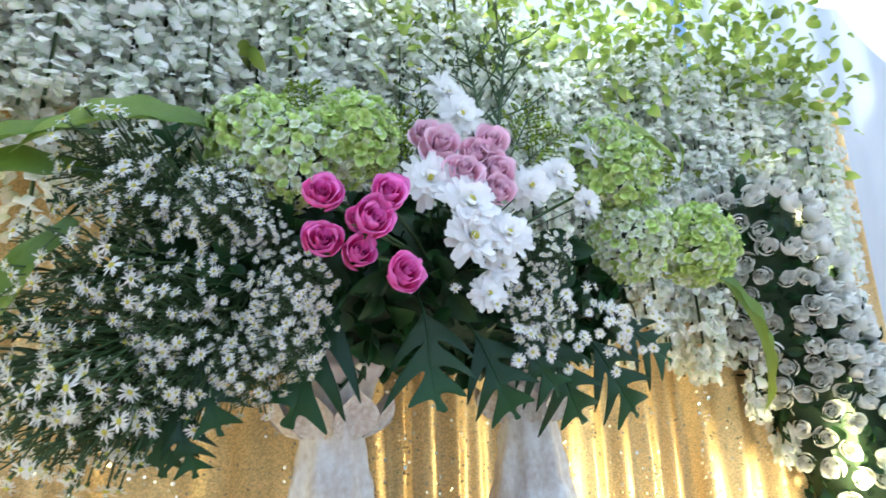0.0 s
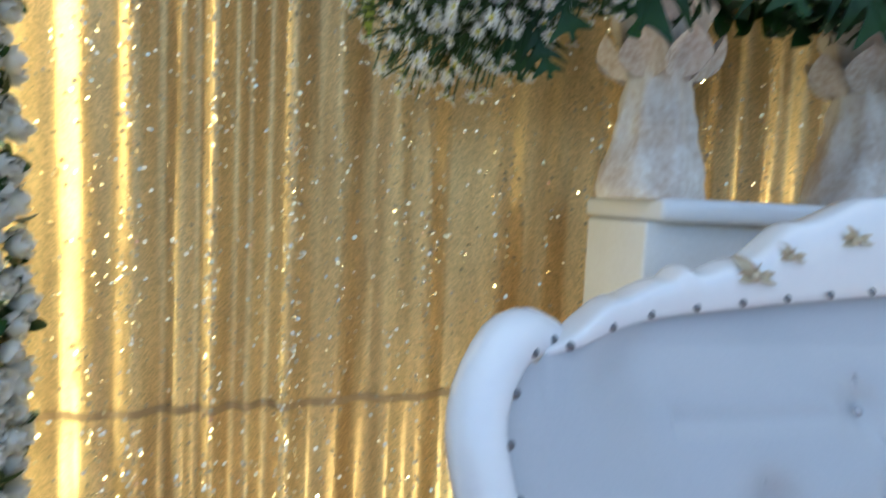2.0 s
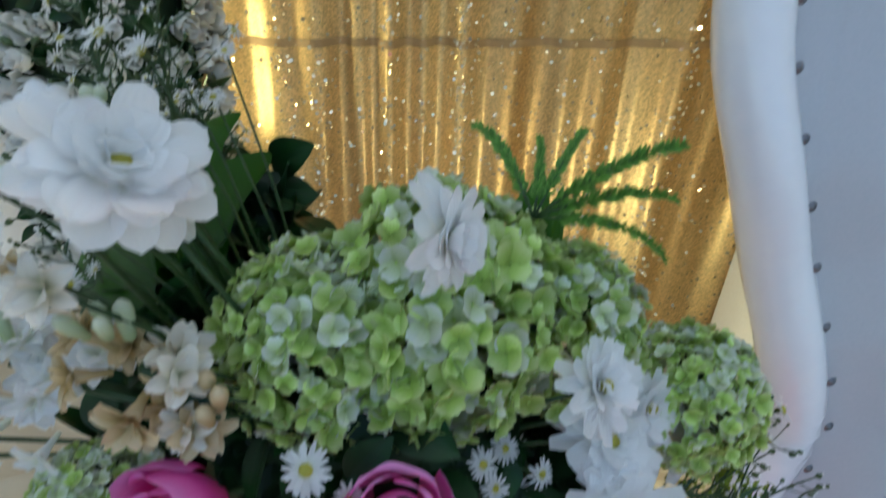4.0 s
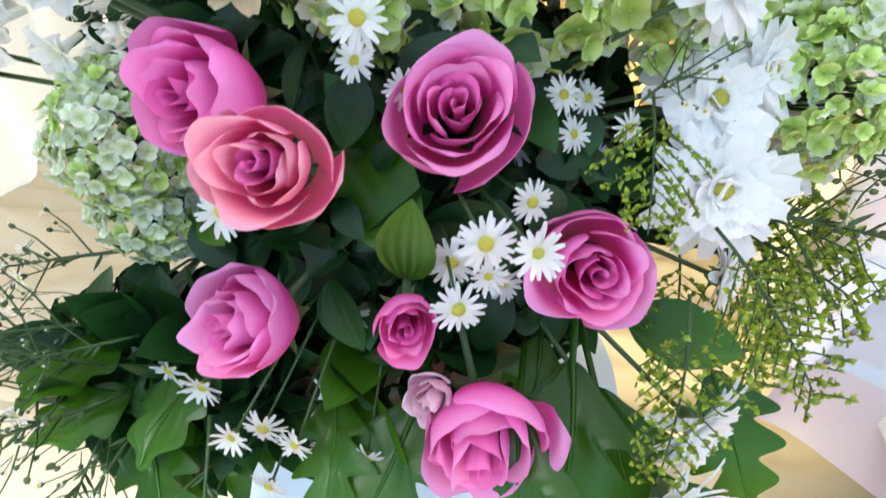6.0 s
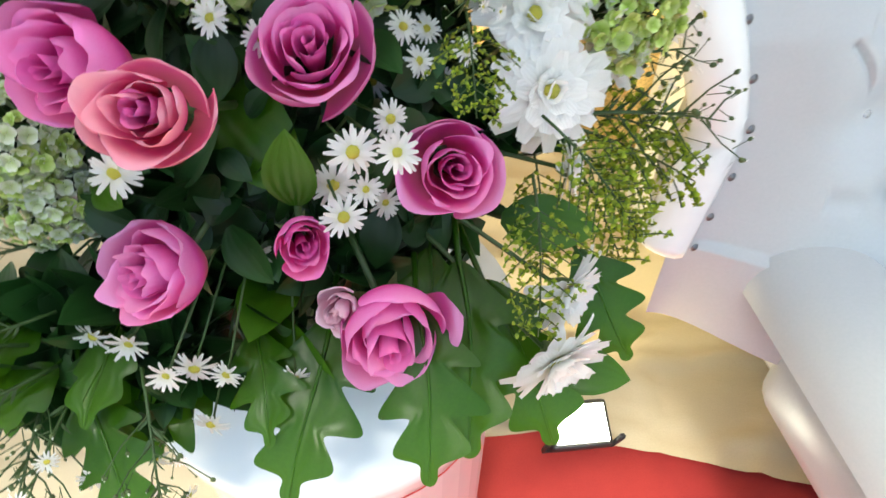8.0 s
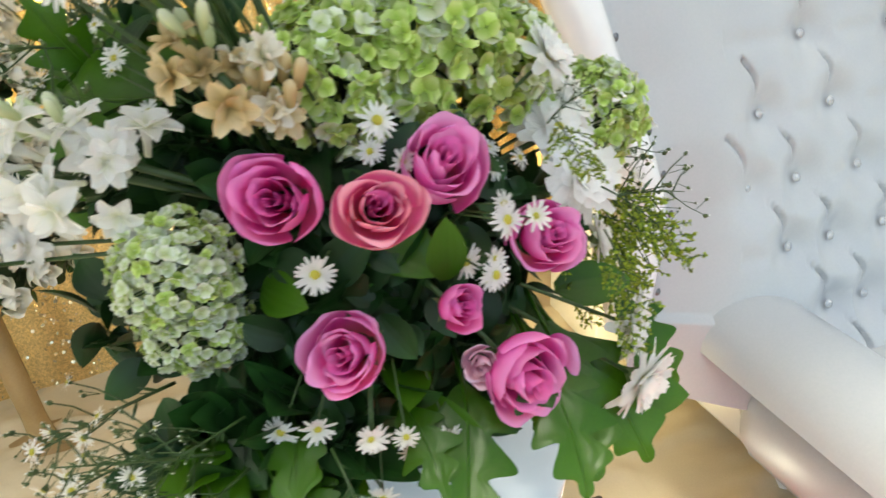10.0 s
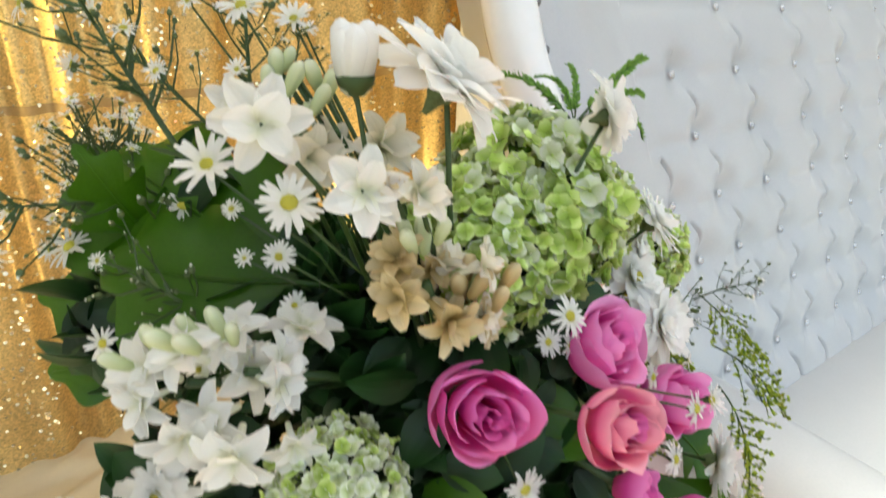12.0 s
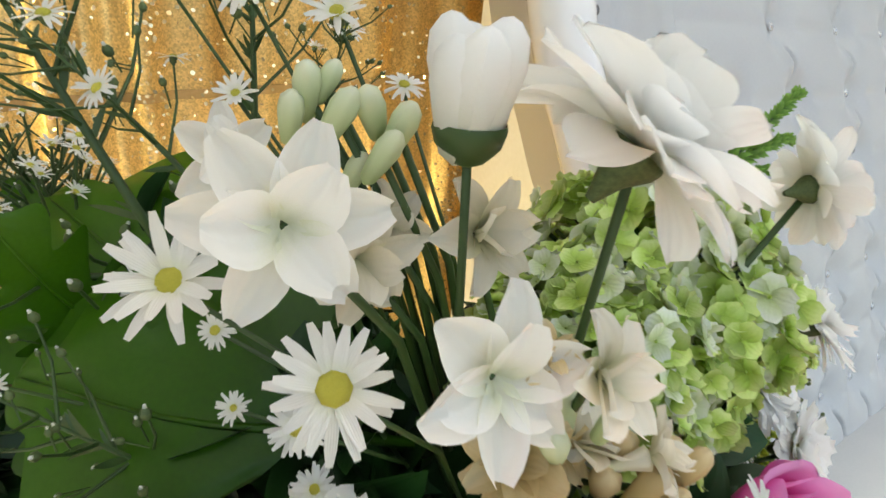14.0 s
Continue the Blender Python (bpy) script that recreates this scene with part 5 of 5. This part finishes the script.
for n, (bx, by, bz, tx, ty, tz) in enumerate([(-0.456, 0.443, 1.076, -0.520, 0.507, 1.200), (-0.423, 0.433, 1.106, -0.426, 0.442, 1.215), (-0.435, 0.435, 1.092, -0.495, 0.471, 1.164), (-0.410, 0.408, 1.121, -0.406, 0.399, 1.178), (-0.119, 0.359, 0.895, 0.012, 0.363, 0.888), (-0.131, 0.372, 0.922, -0.003, 0.400, 0.921), (-0.438, 0.244, 0.849, -0.484, 0.156, 0.840), (-0.436, 0.237, 0.836, -0.437, 0.146, 0.801), (-0.442, 0.246, 0.856, -0.531, 0.201, 0.868), (-0.442, 0.495, 1.043, -0.588, 0.482, 1.056), (-0.447, 0.448, 0.892, -0.476, 0.516, 1.070), (-0.444, 0.453, 0.899, -0.450, 0.527, 1.057), (-0.210, 0.247, 1.012, -0.201, 0.210, 1.042), (-0.438, 0.400, 0.968, -0.526, 0.416, 1.046), (-0.430, 0.388, 0.956, -0.510, 0.378, 0.991)] + [(-0.436, 0.214, 0.859, -0.513, 0.183, 0.899), (-0.425, 0.209, 0.846, -0.480, 0.148, 0.856), (-0.415, 0.198, 0.839, -0.425, 0.126, 0.824), (-0.377, 0.198, 0.853, -0.359, 0.135, 0.805), (-0.421, 0.225, 0.871, -0.474, 0.182, 0.879), (-0.467, 0.311, 0.847, -0.566, 0.282, 0.836), (-0.468, 0.289, 0.845, -0.513, 0.232, 0.820)]):
    near(LB, SPRAYM[n % 3], "aster_spray", low, along((bx, by, bz), (tx, ty, tz), (0, -0.6, 0.8)), "branching aster spray with shut buds")

for n, (bx, by, bz, tx, ty, tz) in enumerate([(-0.472, 0.496, 0.947, -0.493, 0.606, 1.078)]):
    near(LB, BLOOMY[n % 4], "aster_spray", low, along((bx, by, bz), (tx, ty, tz), (0.2, -0.9, 0.4)), "spray crowded with small white asters")

# ---- upper arrangement on the carved pedestals ----
UB = (0.78, 1.18, 1.87)
top = thing("flower_arrangement", "wide arrangement of roses, asters, hydrangeas and dark lobed leaves on pedestals", "flower arrangement", UB)
UH = Vector((0.72, 1.1, 2.02))
# Added dark body again: shade behind the upper flowers, given as colour.
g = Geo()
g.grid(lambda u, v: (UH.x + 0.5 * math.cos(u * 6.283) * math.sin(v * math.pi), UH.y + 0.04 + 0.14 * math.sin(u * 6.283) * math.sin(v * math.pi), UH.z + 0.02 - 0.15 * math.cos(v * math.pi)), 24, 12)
near(UB, g.mesh("dark_core", CORE), "dark_core", top, Matrix(), "added dark green core, shading the gaps between flowers")
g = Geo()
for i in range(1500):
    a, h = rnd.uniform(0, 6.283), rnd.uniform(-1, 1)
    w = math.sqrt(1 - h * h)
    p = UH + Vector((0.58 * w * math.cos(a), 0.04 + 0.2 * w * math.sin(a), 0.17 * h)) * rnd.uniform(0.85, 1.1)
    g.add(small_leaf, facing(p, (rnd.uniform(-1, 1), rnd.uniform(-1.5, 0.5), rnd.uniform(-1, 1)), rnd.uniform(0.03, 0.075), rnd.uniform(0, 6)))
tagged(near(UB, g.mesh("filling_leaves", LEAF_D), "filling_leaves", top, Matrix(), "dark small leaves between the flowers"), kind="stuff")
for n, (x, y, z, r) in enumerate([(0.319, 0.811, 2.072, 0.034), (0.404, 0.764, 2.073, 0.034), (0.382, 0.77, 2.028, 0.036), (0.325, 0.82, 2.002, 0.034), (0.379, 0.807, 1.987, 0.031), (0.435, 0.768, 1.956, 0.035), (0.388, 0.82, 2.042, 0.03)]):
    near(UB, ROSES["deep"][n % 3], "rose", top, facing((x, y, z), (-0.35 + 0.1 * n % 0.3, -1, 0.05), r * 1.1, n), "deep pink rose")
    stalk(UB, top, UH, (x, y + 0.02, z), 0.003)
for n, (x, y, z, r) in enumerate([(0.564, 0.854, 2.226, 0.038), (0.652, 0.817, 2.234, 0.037), (0.618, 0.823, 2.209, 0.032), (0.575, 0.807, 2.156, 0.037), (0.651, 0.801, 2.172, 0.034), (0.644, 0.794, 2.13, 0.03), (0.564, 0.903, 2.267, 0.03)]):
    near(UB, ROSES["pale"][n % 2], "rose", top, facing((x, y, z), (-0.45, -1, 0.1), r * 1.12, n), "pale pink rose")
    stalk(UB, top, UH, (x, y + 0.02, z), 0.003)
for n, (x, y, z, r) in enumerate([(0.528, 0.843, 2.142, 0.045), (0.573, 0.792, 2.092, 0.05), (0.572, 0.788, 2.031, 0.05), (0.635, 0.768, 2.039, 0.04), (0.667, 0.934, 2.343, 0.045), (0.663, 0.976, 2.414, 0.045), (0.741, 0.819, 2.162, 0.04), (0.831, 0.831, 2.207, 0.04), (0.943, 0.866, 2.177, 0.035), (0.633, 0.787, 1.985, 0.03), (0.606, 0.794, 1.94, 0.03), (1.018, 0.892, 2.322, 0.05)]):
    near(UB, MUMS[n % 3], "chrysanthemum", top, facing((x, y, z), (-0.4 + 0.2 * (n % 3), -1, 0.1 + 0.2 * (n % 2)), r * 1.15, n), "white chrysanthemum")
    stalk(UB, top, UH, (x, y + 0.02, z))
for n, (x, y, z, r) in enumerate([(0.29, 1.055, 2.248, 0.085), (0.339, 0.992, 2.19, 0.085), (0.433, 0.961, 2.243, 0.085), (1.1, 0.91, 2.289, 0.1), (1.152, 0.923, 2.144, 0.1), (1.433, 0.938, 2.17, 0.105), (1.07, 0.909, 2.354, 0.07)]):
    near(UB, HYDS[(0, 2, 1)[n % 3]], "hydrangea", top, facing((x, y, z), (-0.4, -1, 0.35), r, n), "pale green hydrangea head")
    stalk(UB, top, UH, (x, y + 0.02, z), 0.004)
for n, (bx, by, bz, tx, ty, tz, k) in enumerate([(0.425, 0.978, 1.933, 0.31, 0.956, 1.737, 0), (0.549, 0.911, 1.922, 0.531, 0.814, 1.761, 0), (0.657, 0.908, 1.889, 0.721, 0.833, 1.736, 0), (0.783, 0.929, 1.9, 0.852, 0.867, 1.773, 0), (0.868, 0.941, 1.896, 0.951, 0.888, 1.713, 0), (1.028, 0.969, 1.897, 1.141, 0.896, 1.726, 0), (1.134, 0.976, 1.957, 1.283, 0.899, 1.852, 0), (0.191, 1.075, 1.803, 0.169, 1.069, 1.659, 0), (0.219, 1.046, 1.849, 0.242, 0.985, 1.728, 0), (0.2, 1.059, 1.756, 0.217, 1.029, 1.664, 0), (0.033, 1.222, 1.93, -0.072, 1.224, 1.921, 0), (0.03, 1.24, 1.87, -0.083, 1.256, 1.829, 0), (0.059, 1.208, 2.136, -0.022, 1.195, 2.133, 0)] + [(0.184, 1.18, 2.197, 0.135, 1.123, 2.286, 0)]):
    near(UB, LOBED_D[n % 3], "lobed_leaf", top, along((bx, by, bz), (tx, ty, tz), (-0.4, -0.8, 0.35)), "dark glossy deeply lobed leaf")
for n, (bx, by, bz, tx, ty, tz) in enumerate([(1.114, 1.032, 2.462, 1.39, 0.859, 2.423), (1.434, 0.98, 2.536, 1.543, 0.964, 2.36), (1.606, 1, 2.123, 1.883, 0.941, 1.737), (1.59, 0.962, 2.081, 1.654, 0.95, 1.988), (0.22, 1.051, 2.245, -0.106, 1.097, 2.227), (0.07, 1.117, 2.227, -0.276, 1.212, 2.156), (0.06, 1.143, 2.153, -0.269, 1.192, 2.13), (0.03, 1.124, 2.072, -0.167, 1.234, 1.74)]):
    near(UB, BLADES[n % 2], "strap_leaf", top, along((bx, by, bz), (tx, ty, tz), (0, -0.75, 0.65)), "long arching olive strap leaf")
for n, (bx, by, bz, tx, ty, tz) in enumerate([(0.377, 1.088, 2.084, 0.01, 1.172, 2.2), (0.361, 1.103, 2.075, 0.069, 1.092, 2.131), (0.372, 1.07, 2.035, -0.021, 1.201, 1.983), (0.375, 1.075, 2.015, 0.041, 1.201, 1.856), (0.377, 1.08, 1.995, 0.042, 1.222, 1.714), (0.379, 1.055, 1.99, 0.1, 1.19, 1.75), (0.381, 1.038, 2.039, 0.165, 0.982, 2.083), (0.385, 1.045, 2.01, 0.127, 1.062, 1.915), (0.387, 1.05, 1.99, 0.178, 1.067, 1.794), (0.39, 1.055, 1.97, 0.254, 0.993, 1.79), (0.34, 1.098, 2.017, -0.039, 1.289, 1.752)] + [(0.749, 0.905, 2.074, 0.757, 0.836, 1.887), (0.396, 1.022, 2.058, 0.301, 0.912, 1.903), (0.381, 1.038, 2.039, 0.258, 0.966, 2.055), (0.38, 1.093, 2.064, 0.204, 1.023, 2.143), (0.401, 1.031, 2.019, 0.295, 0.937, 1.837), (0.748, 0.902, 2.085, 0.777, 0.784, 2.004)]):
    near(UB, BLOOMY[n % 4], "aster_spray", top, along((bx, by, bz), (tx, ty, tz), (-0.3, -0.9, 0.3)), "spray crowded with small white asters")
corner = [Vector(c) for c in [(0.592, 0.799, 1.984), (1.252, 0.881, 1.978), (0.625, 0.789, 1.871), (1.076, 0.883, 1.818)]]
for i in range(75):
    a, b = rnd.random(), rnd.random()
    p = corner[0].lerp(corner[1], a).lerp(corner[2].lerp(corner[3], a), b) + Vector((rnd.gauss(0, 0.018), rnd.gauss(0, 0.03), rnd.gauss(0, 0.018)))
    near(UB, DAISIES[i % 3], "daisy", top, facing(p, (rnd.uniform(-0.9, 0.5), -1, rnd.uniform(-0.3, 0.7)), rnd.uniform(0.01, 0.015), i), "small white aster")
for n, (bx, by, bz, tx, ty, tz) in enumerate([(0.592, 1.029, 2.206, 0.522, 0.97, 2.34), (0.573, 1.042, 2.207, 0.478, 0.958, 2.275), (0.822, 0.974, 2.284, 0.866, 0.894, 2.438), (0.845, 0.963, 2.271, 0.917, 0.884, 2.364), (0.803, 0.991, 2.272, 0.82, 0.976, 2.662), (0.677, 1.073, 2.277, 0.653, 1.071, 2.524), (0.792, 0.998, 2.273, 0.734, 1.045, 2.627), (1.219, 0.962, 2.269, 1.341, 0.892, 2.425), (0.573, 1.042, 2.207, 0.556, 1.082, 2.499), (0.409, 1.065, 2.28, 0.404, 1.129, 2.476)]):
    near(UB, SPRAYM[n % 3] if n in (4, 5, 6) else FERNM[n % 3], "aster_spray" if n in (4, 5, 6) else "fern_spray", top, along((bx, by, bz), (tx, ty, tz), (-0.3, -0.9, 0.3)), "feathery green spray")
